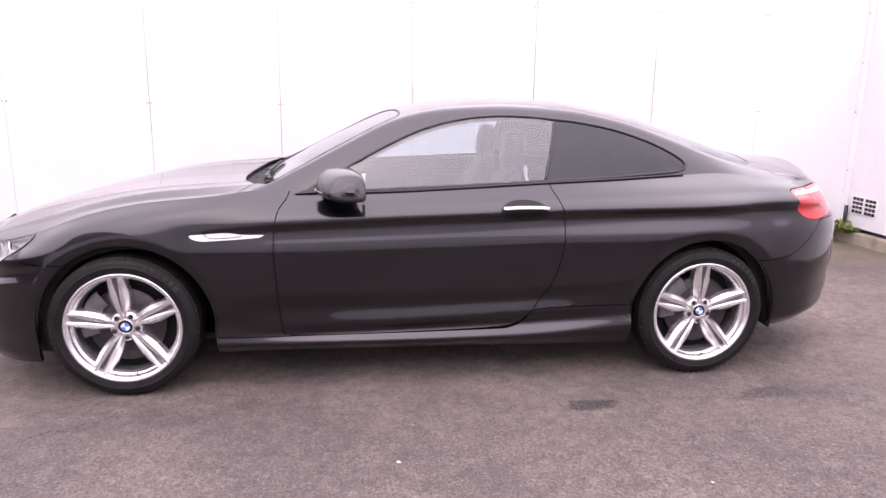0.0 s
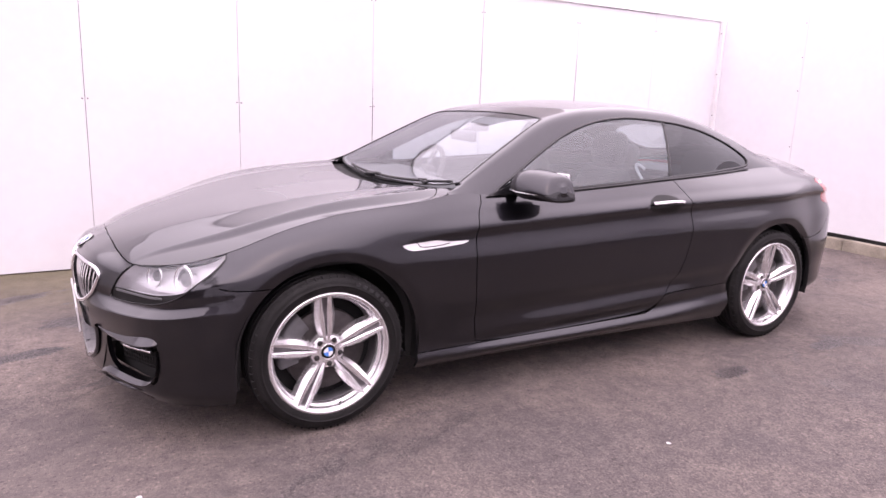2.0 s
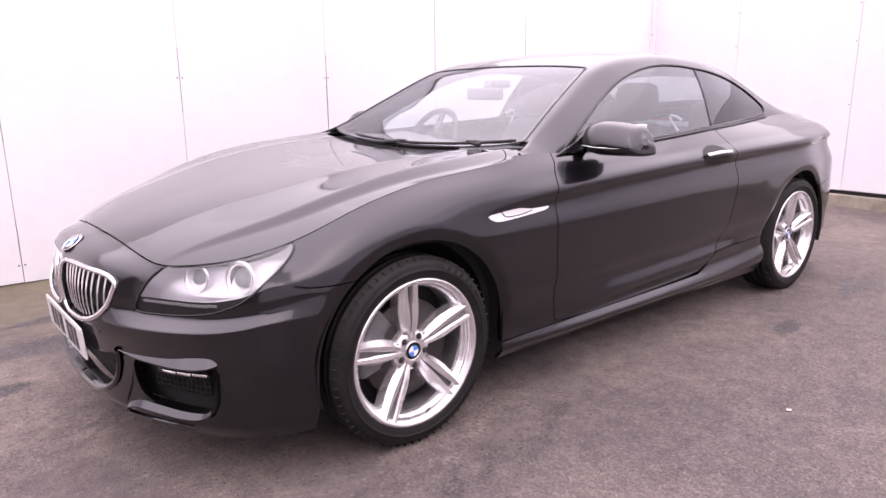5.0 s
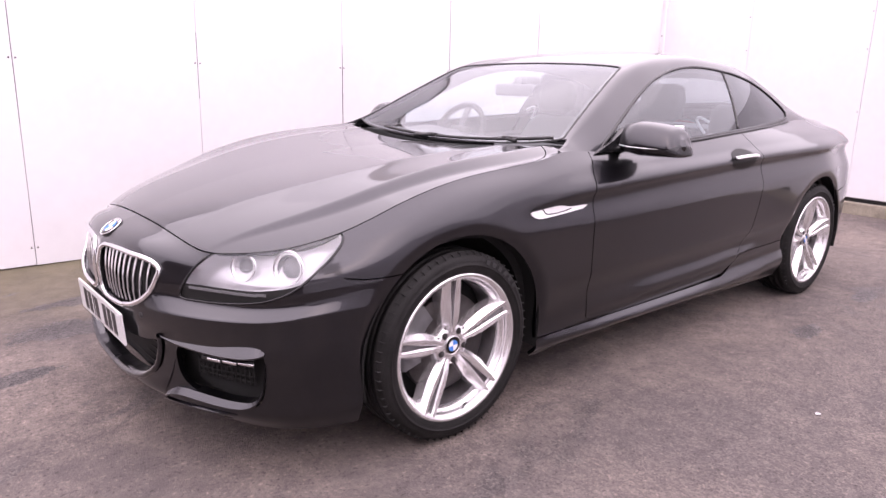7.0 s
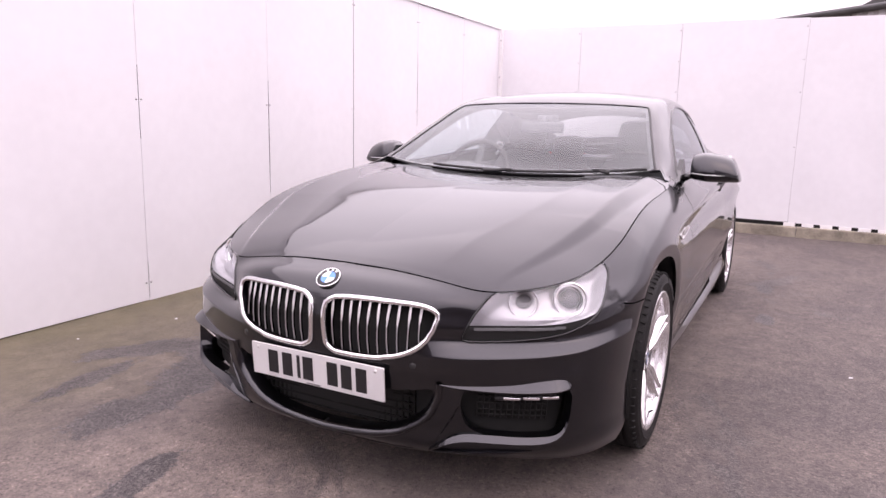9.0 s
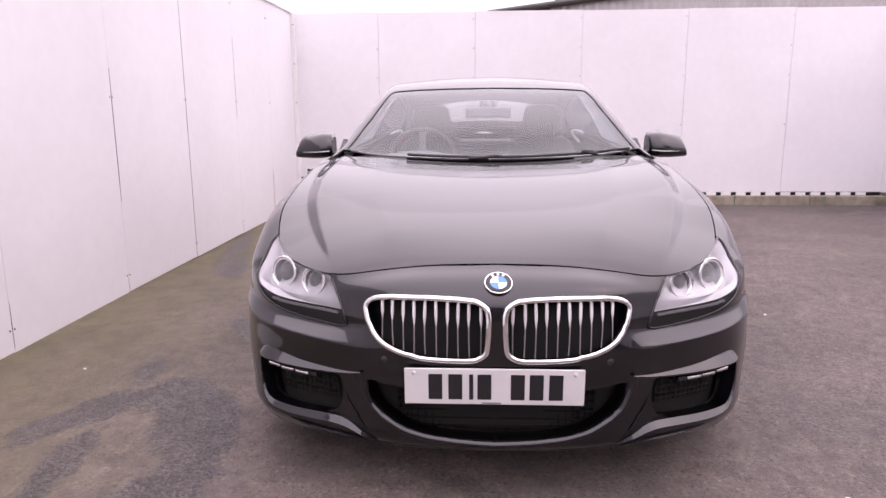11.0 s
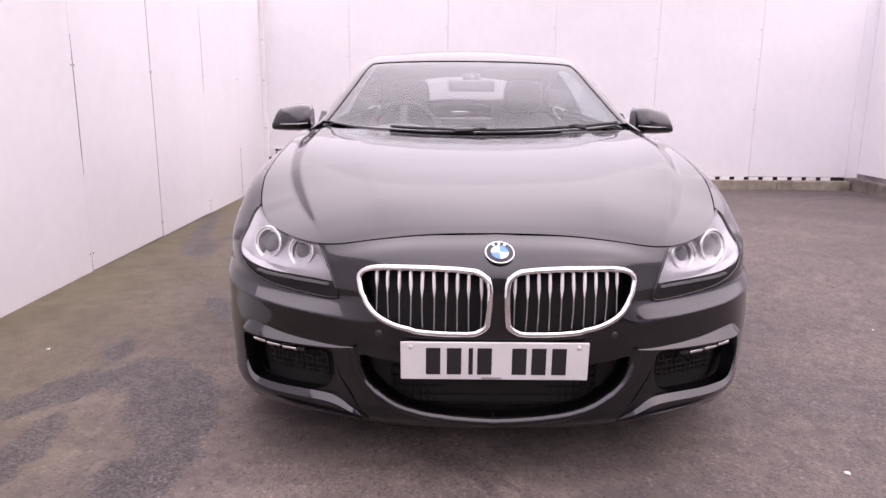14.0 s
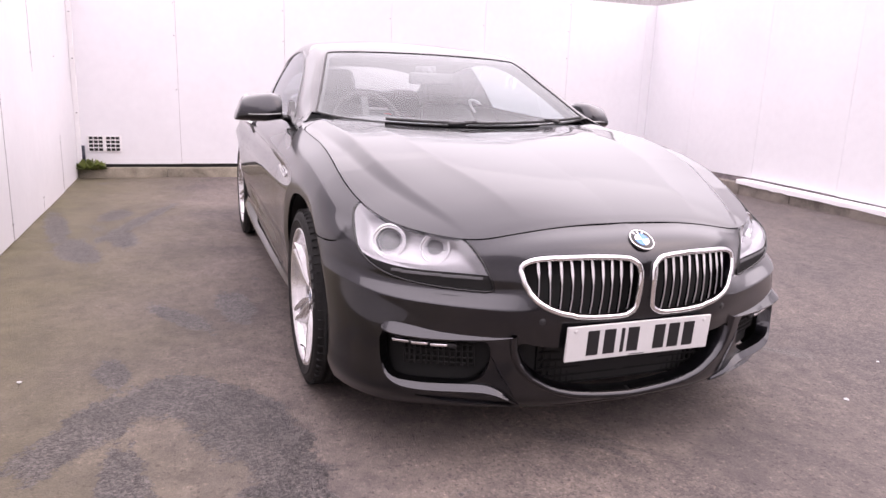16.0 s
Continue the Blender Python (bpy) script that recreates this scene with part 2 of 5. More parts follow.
    k.inputs["Strength"].default_value, k.inputs["Distance"].default_value = 0.9, 0.007
    l.new(math_node('ADD', tex(150, 3).outputs[0], math_node('MULTIPLY', bw.outputs[0], 0.5)), k.inputs["Height"])
    l.new(k.outputs[0], b.inputs["Normal"])
    return m

TARMAC = asphalt()

# ---- mesh helpers ----
def mesh_object(name, verts, faces, mat, parent=None, label="", smooth=True):
    me = bpy.data.meshes.new(name)
    me.from_pydata([tuple(map(float, v)) for v in verts], [], [list(map(int, f)) for f in faces])
    me.materials.append(mat)
    me.polygons.foreach_set("use_smooth", [smooth] * len(me.polygons))
    me.update()
    ob = new(name, me)
    if parent:
        ob.parent = parent
    return tagged(ob, label)

def part(name, bm, mat, parent=None, label="", smooth=False):
    me = bpy.data.meshes.new(name)
    bmesh.ops.recalc_face_normals(bm, faces=bm.faces)
    bm.to_mesh(me)
    bm.free()
    me.materials.append(mat)
    me.polygons.foreach_set("use_smooth", [smooth] * len(me.polygons))
    ob = new(name, me)
    if parent:
        ob.parent = parent
    return tagged(ob, label)

def box(bm, x0, x1, y0, y1, z0, z1, bevel=0.0):
    r = bmesh.ops.create_cube(bm, size=1)
    vs = r["verts"]
    for v in vs:
        v.co = Vector(((x0 + x1) / 2 + v.co.x * (x1 - x0), (y0 + y1) / 2 + v.co.y * (y1 - y0), (z0 + z1) / 2 + v.co.z * (z1 - z0)))
    if bevel:
        es = list({e for v in vs for e in v.link_edges})
        bmesh.ops.bevel(bm, geom=es, offset=bevel, segments=2, affect='EDGES', profile=0.7)
    return bm

def lathe(profile, n, axis='y'):
    """Verts and faces of a ring profile (radius, offset) turned about an axis through the origin."""
    vs, fs, m = [], [], len(profile)
    for i in range(n):
        a = 2 * math.pi * i / n
        for r, o in profile:
            vs.append((r * math.cos(a), o, r * math.sin(a)) if axis == 'y' else (o, r * math.cos(a), r * math.sin(a)))
    for i in range(n):
        j = (i + 1) % n
        for k in range(m - 1):
            fs.append((i * m + k, i * m + k + 1, j * m + k + 1, j * m + k))
    return vs, fs

def tube(points, radius, closed=False, sides=8, flat=1.0, normals=None):
    """Verts and faces of a bead along points."""
    P = np.asarray(points, float)
    N = len(P)
    T = np.roll(P, -1, 0) - np.roll(P, 1, 0) if closed else np.gradient(P, axis=0)
    T /= np.linalg.norm(T, axis=1)[:, None] + 1e-9
    up = np.asarray(normals, float) if normals is not None else np.tile((0.13, 0.21, 0.97), (N, 1))
    A = np.cross(T, up)
    A /= np.linalg.norm(A, axis=1)[:, None] + 1e-9
    B = np.cross(A, T)
    R = np.broadcast_to(np.asarray(radius, float), (N,))
    vs, fs = [], []
    for i in range(N):
        for k in range(sides):
            a = 2 * math.pi * k / sides
            vs.append(P[i] + R[i] * (math.cos(a) * A[i] + flat * math.sin(a) * B[i]))
    for i in range(N if closed else N - 1):
        j = (i + 1) % N
        for k in range(sides):
            q = (k + 1) % sides
            fs.append((i * sides + k, i * sides + q, j * sides + q, j * sides + k))
    if not closed:
        fs.append(tuple(range(sides))[::-1])
        fs.append(tuple((N - 1) * sides + k for k in range(sides)))
    return vs, fs

def merged(*lots):
    vs, fs = [], []
    for v, f in lots:
        fs += [tuple(i + len(vs) for i in g) for g in f]
        vs += list(v)
    return vs, fs

def curve(knots, x):
    """A smooth curve through knots (x, value) that never overshoots."""
    K = np.asarray(knots, float)
    X, Y = K[:, 0], K[:, 1]
    h, d = np.diff(X), np.diff(Y) / np.diff(X)
    m = np.zeros(len(X))
    m[0], m[-1] = d[0], d[-1]
    for i in range(1, len(X) - 1):
        if d[i - 1] * d[i] > 0:
            w1, w2 = 2 * h[i] + h[i - 1], h[i] + 2 * h[i - 1]
            m[i] = (w1 + w2) / (w1 / d[i - 1] + w2 / d[i])
    x = np.clip(np.asarray(x, float), X[0], X[-1])
    i = np.clip(np.searchsorted(X, x) - 1, 0, len(X) - 2)
    t = (x - X[i]) / h[i]
    return ((1 + 2 * t) * (1 - t) ** 2 * Y[i] + t * (1 - t) ** 2 * h[i] * m[i] + t * t * (3 - 2 * t) * Y[i + 1] + t * t * (t - 1) * h[i] * m[i + 1])

def rounded(pts, times=3, closed=True):
    """A polygon with its corners cut round."""
    P = np.asarray(pts, float)
    for _ in range(times):
        Q = np.roll(P, -1, 0)
        P2 = np.stack([0.75 * P + 0.25 * Q, 0.25 * P + 0.75 * Q], 1).reshape(-1, P.shape[1])
        P = P2 if closed else np.vstack([P[:1], P2[:-2], P[-1:]])
    return P

def resample(P, n, closed=True):
    P = np.asarray(P, float)
    if closed:
        P = np.vstack([P, P[:1]])
    s = np.r_[0, np.cumsum(np.linalg.norm(np.diff(P, axis=0), axis=1))]
    t = np.linspace(0, s[-1], n + 1)[:-1] if closed else np.linspace(0, s[-1], n)
    return np.stack([np.interp(t, s, P[:, k]) for k in range(P.shape[1])], 1)

def inside(poly, pts):
    """Signed distance of points to a closed polygon, negative inside."""
    P, A = np.asarray(pts, float), np.asarray(poly, float)
    best, odd = np.full(len(P), 1e9), np.zeros(len(P), bool)
    for a, b in zip(A, np.roll(A, -1, 0)):
        e, w = b - a, P - a
        t = np.clip((w @ e) / (e @ e + 1e-12), 0, 1)
        best = np.minimum(best, np.linalg.norm(w - t[:, None] * e, axis=1))
        c = (a[1] > P[:, 1]) != (b[1] > P[:, 1])
        if a[1] != b[1]:
            odd ^= c & (P[:, 0] < (b[0] - a[0]) * (P[:, 1] - a[1]) / (b[1] - a[1]) + a[0])
    return np.where(odd, -best, best)

class Patch:
    """A curved sheet of quads with its normals, from which panels are cut."""
    def __init__(self, G, flip=False):
        n, m = G.shape[:2]
        self.V = G.reshape(-1, 3)
        du, dv = np.gradient(G, axis=0), np.gradient(G, axis=1)
        N = np.cross(du, dv)
        N /= np.linalg.norm(N, axis=2)[:, :, None] + 1e-12
        self.N = (-N if flip else N).reshape(-1, 3)
        i = np.arange(n * m).reshape(n, m)
        q = np.stack([i[:-1, :-1], i[1:, :-1], i[1:, 1:], i[:-1, 1:]], -1).reshape(-1, 4)
        self.F = q[:, ::-1] if flip else q

    def cut(self, *fields):
        """The piece on which all fields are negative: places, normals and faces."""
        A = np.hstack([self.V, self.N] + [np.asarray(f, float)[:, None] for f in fields])
        faces = [tuple(f) for f in self.F]
        for k in range(len(fields)):
            c, extra, cache, out = 6 + k, [], {}, []
            val = A[:, c]
            base = len(A)
            for f in faces:
                s = [val[i] <= 0 for i in f]
                if all(s):
                    out.append(f)
                elif any(s):
                    g = []
                    for a, b, sa, sb in zip(f, f[1:] + f[:1], s, s[1:] + s[:1]):
                        if sa:
                            g.append(a)
                        if sa != sb:
                            key = (min(a, b), max(a, b))
                            if key not in cache:
                                t = val[a] / (val[a] - val[b])
                                cache[key] = base + len(extra)
                                extra.append(A[a] + t * (A[b] - A[a]))
                            g.append(cache[key])
                    if len(g) > 2:
                        out.append(tuple(g))
            if extra:
                A = np.vstack([A, np.array(extra)])
            faces = out
        used = sorted({i for f in faces for i in f})
        idx = {o: i for i, o in enumerate(used)}
        B = A[used] if used else np.zeros((0, 6))
        return B[:, :3], B[:, 3:6], [tuple(idx[i] for i in f) for f in faces]

    def at(self, proj, pts, mask=None):
        """Places and normals on the sheet at points of a projection."""
        Q = proj(self.V)
        V, N = self.V, self.N
        if mask is not None:
            Q, V, N = Q[mask], V[mask], N[mask]
        P, M = [], []
        for p in np.asarray(pts, float):
            d = np.sum((Q - p) ** 2, 1)
            k = np.argpartition(d, 16)[:16]
            X = np.c_[np.ones(16), Q[k] - p]
            w = np.sqrt(1 / (d[k] + 1e-5))[:, None]
            s = np.linalg.lstsq(X * w, V[k] * w, rcond=1e-2)[0][0]
            P.append(s)
            nn = N[np.argmin(d)]
            M.append(nn)
        return np.array(P), np.array(M)

def shell(name, piece, mat, parent, label="", lip=0.014, mirror=False, lift=0.0, both=False):
    """A panel of sheet metal or glass from a cut piece, with turned-in edges."""
    V, N, F = piece
    lots = []
    for side in ((1, -1) if both else ((-1,) if mirror else (1,))):
        S = np.array((1, side, 1.0))
        W, M = (V + N * lift) * S, N * S
        fs = [f if side > 0 else f[::-1] for f in F]
        seen = {}
        for f in fs:
            for a, b in zip(f, f[1:] + f[:1]):
                seen[(a, b)] = 1
        vs, out = [tuple(v) for v in W], list(fs)
        if lip:
            new_id = {}
            def dup(i, depth):
                key = (i, depth)
                if key not in new_id:
                    new_id[key] = len(vs)
                    vs.append(tuple(W[i] - M[i] * depth))
                return new_id[key]
            for a, b in list(seen):
                if (b, a) not in seen:
                    out.append((dup(b, 0.0), dup(a, 0.0), dup(a, lip), dup(b, lip)))
        lots.append((vs, out))
    vs, fs = merged(*lots)
    return mesh_object(name, vs, fs, mat, parent, label)

# ---- the yard: ground, walls, kerbs ----
def ground_sheet():
    near = [-12 + 0.5 * i for i in range(49)]
    xs = [-400, -120, -40] + near + [40, 120, 400]
    vs = [(x, y, 0.012 * noise.noise(Vector((x * 0.35, y * 0.35, 0))) * (1 if abs(x) < 13 and abs(y) < 13 else 0)) for x in xs for y in xs]
    n = len(xs)
    fs = [(i * n + j, (i + 1) * n + j, (i + 1) * n + j + 1, i * n + j + 1) for i in range(n - 1) for j in range(n - 1)]
    vs = [(x, y, z if not (-1.2 < x < 4.2 and -1.6 < y < 1.6) else 0.0) for x, y, z in vs]
    g = mesh_object("ground", vs, fs, TARMAC)
    return tagged(g, "worn grey-brown tarmac with dark damp patches", "ground", kind="structure")

ground_sheet()

FENCE_Y, BACK_X, SIDE_Y, WALL_H, KERB = 2.40, 6.17, -5.15, 2.39, 0.11

def kerb_top(x):
    return min(.14, max(.07, .075 + .027 * (x - 1.5)))

def wall(name, label, along, fixed, start, edges, z0, inward, foot=None):
    """A boarded wall: a backing with one sheet after another before it. along: 'x' or 'y'."""
    bm = bmesh.new()
    a, b = edges[0], edges[-1]
    o0, o1 = sorted((fixed + inward * -0.014, fixed + inward * -0.10))
    if along == 'x':
        box(bm, a, b, o0, o1, z0, WALL_H - 0.01)
    else:
        box(bm, o0, o1, a, b, z0, WALL_H - 0.01)
    back = part(name, bm, RUST, None, label)
    tagged(back, category="wall", kind="structure")
    for i, (p, q) in enumerate(zip(edges, edges[1:])):
        bm = bmesh.new()
        g = 0.0007 + 0.0007 * ((i * 7) % 3)
        f0, f1 = sorted((fixed, fixed - inward * 0.012))
        z0 = foot((p + q) / 2) if foot else z0
        if along == 'x':
            box(bm, p + g, q - g, f0, f1, z0 + 0.004 * ((i * 5) % 3), WALL_H - 0.006 * ((i * 3) % 2), 0.002)
        else:
            box(bm, f0, f1, p + g, q - g, z0 + 0.004 * ((i * 5) % 3), WALL_H - 0.006 * ((i * 3) % 2), 0.002)
        if foot:
            for v in bm.verts:
                if v.co.z < 1:
                    v.co.z += foot(v.co.x) - foot((p + q) / 2)
        part("panel", bm, PANELWHITE, back)
    return back

FENCE_EDGES = [-30.0, -27.7, -25.3, -23, -20.6, -18.3, -15.9, -13.6, -11.2, -10.1, -8.9, -7.7, -6.55, -5.4, -4.2, -3.0, -1.85, -0.665, 0.46, 1.645, 2.79, 3.97, 5.07, 6.17]
BACK_EDGES = [-5.15, -5.0, -3.76, -2.49, -1.22, 0.10, 1.31, 2.40]
SIDE_EDGES = [-4.4, -2.0, 0.4, 1.6, 2.8, 4.0, 5.2, 6.17]
wall_left = wall("wall_left", "white boarded wall of tall smooth sheets with dark joints", 'x', FENCE_Y, 0, FENCE_EDGES, 0.0, -1)
wall_back = wall("wall_back", "white boarded wall standing on a concrete kerb", 'y', BACK_X, 0, BACK_EDGES, 0.15, -1)
wall_right = wall("wall_right", "plain white boarded wall on a low kerb", 'x', SIDE_Y, 0, SIDE_EDGES, 0.06, 1, lambda x: kerb_top(x) + .064)

# unseen walls; the tall grey one is added to darken the bonnet's reflection
for nm, x0, x1, y0, y1, top in (("unseen_wall_beyond", 7.0, 12.6, 14.0, 14.4, 9.0), ("unseen_wall_end", -16.4, -16, -10, 2.3, 5.5), ("unseen_wall_side", -16, -4.4, -10.4, -10, 5.0), ("unseen_wall_return", -4.7, -4.4, -10, -5.26, 5.0)):
    # the dark ones are added so that the car's sides and nose reflect less
    tagged(part(nm, box(bmesh.new(), x0, x1, y0, y1, 0, top), UNSEENGREY if nm == "unseen_wall_beyond" else UNSEENDARK, None, "unseen plain grey wall added to dim the bonnet's reflections" if nm == "unseen_wall_beyond" else "unseen plain dark wall added for the car's reflections"), category="wall", kind="structure")

# joints that have opened: a dark sliver laid on for the gap's shade, widest half-way along, from one height to another
for x, z0, z1, w in ((1.648, .62, 1.47, .0075), (1.642, .0, .11, .003), (2.792, .0, 1.82, .0042), (2.790, 1.0, 2.38, .003), (3.974, 1.14, 1.88, .0065), (3.968, .0, .10, .003), (5.072, .03, .55, .004), (.462, .02, .26, .004), (.460, 1.05, 1.5, .003), (-.664, .0, .42, .0045), (-.664, .9, 1.7, .003)):
    zs = np.linspace(max(z0, .003), z1, 9)
    half = w * .28 * np.sin(np.pi * np.linspace(.06, .94, 9)) ** .7
    vs = [(x + sx * h, FENCE_Y + dy, z) for z, h in zip(zs, half) for sx, dy in ((-1, .006), (-1, -.0012), (1, -.0012), (1, .006))]
    fs = [(4 * i + k, 4 * i + k + 1, 4 * i + 5 + k, 4 * i + 4 + k) for i in range(8) for k in range(3)]
    mesh_object("joint_sliver", vs, fs, GAPDARK, wall_left, "", False)

def kerb_run(name, label, x0, x1, y0, y1, n, along, mat):
    root = None
    for i in range(n):
        bm = bmesh.new()
        if along == 'y':
            d = (y1 - y0) / n
            box(bm, x0 + 0.004 * (i % 3), x1, y0 + i * d + 0.003, y0 + (i + 1) * d - 0.003, -0.05, KERB + 0.004 * (i % 2), 0.012)
        else:
            d = (x1 - x0) / n
            box(bm, x0 + i * d + 0.003, x0 + (i + 1) * d - 0.003, y0, y1 + 0.004 * (i % 3), -0.05, kerb_top(x0 + (i + .5) * d) + 0.004 * (i % 2), 0.012)
        if root is None:
            root = part(name, bm, mat, None, label)
            tagged(root, category="kerb", kind="structure")
        else:
            part("stone", bm, mat, root)

kerb_run("kerb_back", "low mossy concrete kerb under the back wall", BACK_X - 0.09, BACK_X + 0.2, SIDE_Y + 0.12, FENCE_Y, 8, 'y', CONCRETE)
kerb_run("kerb_right", "low concrete kerb along the white wall", -4.4, BACK_X + 0.2, SIDE_Y - 0.2, SIDE_Y + 0.10, 14, 'x', DARKKERB)

# ---- the car's shape ----
# x runs from the front axle to the tail, y to the car's right, z up from the ground.
XA, XB, G0, G1 = -0.20, 3.25, -1.10, 4.15
# plan of the nose from the centre line outwards (y, x): at bumper, headlamp, roll and bonnet-seam height
PLAN = {
    "low": [(0, -.870), (.15, -.868), (.26, -.860), (.38, -.828), (.50, -.785), (.63, -.727), (.745, -.660), (.825, -.56), (.872, -.44), (.896, -.30), (.905, -.20)],
    "lamp": [(0, -.875), (.15, -.873), (.26, -.860), (.36, -.825), (.45, -.765), (.57, -.703), (.69, -.641), (.786, -.560), (.848, -.455), (.888, -.31), (.901, -.20)],
"mid": [(0, -.873), (.15, -.871), (.26, -.862), (.38, -.832), (.49, -.790), (.62, -.728), (.735, -.655), (.815, -.56), (.866, -.44), (.893, -.30), (.903, -.20)],
    "roll": [(0, -.832), (.15, -.829), (.26, -.818), (.37, -.788), (.46, -.738), (.57, -.672), (.67, -.598), (.75, -.500), (.805, -.40), (.845, -.30), (.865, -.20)],
    "seam": [(0, -.735), (.15, -.733), (.28, -.728), (.42, -.712), (.51, -.690), (.61, -.625), (.69, -.540), (.745, -.44), (.78, -.32), (.80, -.20)],
}
# plan, front end, rear end, half-width along x, height along the girth
LEVELS = [
    ("low", -0.80, 3.840, [(-.2, .875), (.6, .84), (1.4, .835), (2.5, .86), (3.25, 0.830)],
     [(-1.1, .166), (-.8, .170), (-.45, .170), (.4, .188), (2.5, .18), (3.25, .24), (3.6, .275), (4.15, .285)]),
    ("low", -0.845, 3.900, [(-.2, .892), (.43, .883), (.9, .892), (1.4, .899), (2.1, .902), (2.5, .90), (3.25, 0.860)],
     [(-1.1, .208), (-.8, .208), (-.45, .220), (.4, .236), (1.84, .243), (2.2, .262), (2.5, .285), (3.25, .285), (3.6, .315), (4.15, .325)]),
    ("low", -0.855, 3.915, [(-.2, .895), (.43, .877), (.9, .872), (1.4, .868), (2.0, .870), (2.5, .887), (3.25, 0.860)],
     [(-1.1, .275), (-.5, .285), (.43, .275), (1.4, .290), (2.0, .310), (2.5, .335), (3.25, .335), (3.6, .36), (4.15, .375)]),
    ("low", -0.860, 3.930, [(-.2, .898), (.43, .874), (.9, .879), (1.2, .887), (1.9, .888), (2.5, .887), (3.25, 0.860)],
     [(-1.1, .32), (-.5, .33), (.43, .32), (1.2, .335), (2.0, .365), (2.5, .39), (3.25, .375), (3.6, .405), (4.15, .42)]),
    ("low", -0.867, 3.920, [(-.2, .902), (.1, .907), (.7, .880), (1.2, .874), (1.9, .876), (2.3, .89), (2.85, .92), (3.25, 0.870)],
     [(-1.1, .42), (.1, .42), (.7, .41), (1.2, .405), (2.0, .435), (2.85, .46), (3.6, .485), (4.15, .50)]),
    ("mid", -0.873, 3.94, [(-.2, .905), (.05, .919), (.7, .898), (1.5, .898), (2.0, .901), (2.85, .929), (3.25, .87)],
     [(-1.1, .452), (-.88, .455), (-.8, .470), (-.7, .492), (-.52, .512), (-.36, .540), (-.2, .54), (.1, .57), (.7, .49), (2.0, .50), (2.85, .55), (4.15, .555)]),
    ("mid", -0.873, 3.940, [(-.2, .905), (.05, .92), (.7, .90), (1.5, .90), (2.0, .903), (2.85, .930), (3.25, 0.870)],
     [(-1.1, .50), (-.85, .505), (-.7, .512), (-.52, .528), (-.36, .556), (-.2, .56), (.1, .60), (.7, .52), (2.0, .52), (2.85, .58), (4.15, .58)]),
    ("lamp", -0.878, 3.940, [(-.2, .903), (.05, .92), (.7, .906), (1.5, .906), (2.0, .908), (2.85, .925), (3.25, 0.862)],
     [(-1.1, .57), (-.85, .555), (-.7, .538), (-.52, .553), (-.36, .586), (-.16, .63), (.1, .695), (.7, .69), (1.5, .705), (2.0, .72), (2.85, .75), (3.25, .74), (4.15, .70)]),
    ("lamp", -0.874, 3.920, [(-.2, .898), (.1, .910), (.5, .893), (.7, .888), (1.5, .886), (2.0, .886), (2.5, .891), (2.85, .896), (3.25, 0.831)],
     [(-1.1, .62), (-.7, .590), (-.52, .598), (-.36, .632), (-.16, .69), (.1, .755), (.4, .775), (.7, .795), (1.5, .83), (2.0, .847), (2.85, .865), (3.25, .878), (3.6, .855), (4.15, .82)]),
    ("lamp", -0.866, 3.890, [(-.2, .892), (.1, .902), (.5, .896), (.7, .895), (1.5, .894), (2.0, .895), (2.5, .905), (2.85, .910), (3.25, 0.845)],
     [(-1.1, .652), (-.7, .620), (-.52, .630), (-.36, .665), (-.16, .72), (.1, .785), (.4, .80), (.7, .817), (1.5, .852), (2.0, .868), (2.85, .884), (3.25, .898), (3.6, .88), (4.15, .85)]),
    ("roll", -0.832, 3.850, [(-.2, .865), (.3, .872), (.7, .856), (1.5, .850), (2.0, .846), (2.5, .838), (2.85, .825), (3.25, .785)],
     [(-1.1, .697), (-.9, .690), (-.7, .658), (-.52, .672), (-.36, .715), (-.16, .79), (.09, .848), (.48, .882), (.75, .892), (1.5, .912), (2.0, .930), (2.85, .953), (3.25, .960), (3.6, .94), (4.15, .93)]),
    ("seam", -0.735, 3.810, [(-.2, .80), (.09, .80), (.48, .815), (.64, .79), (.75, .79), (.9, .797), (1.5, .80), (2.0, .785), (2.4, .745), (2.75, .69), (3.0, .665), (3.25, .68)],
     [(-1.1, .738), (-.95, .733), (-.8, .713), (-.7, .693), (-.52, .712), (-.36, .757), (-.16, .845), (.09, .902), (.48, .945), (.64, .968), (.75, .962), (.9, .953), (1.16, .955), (1.55, .972), (2.0, .995), (2.4, 1.01), (2.75, 1.025), (3.0, 1.035), (3.3, 1.0), (3.6, .985), (4.15, .985)]),
]

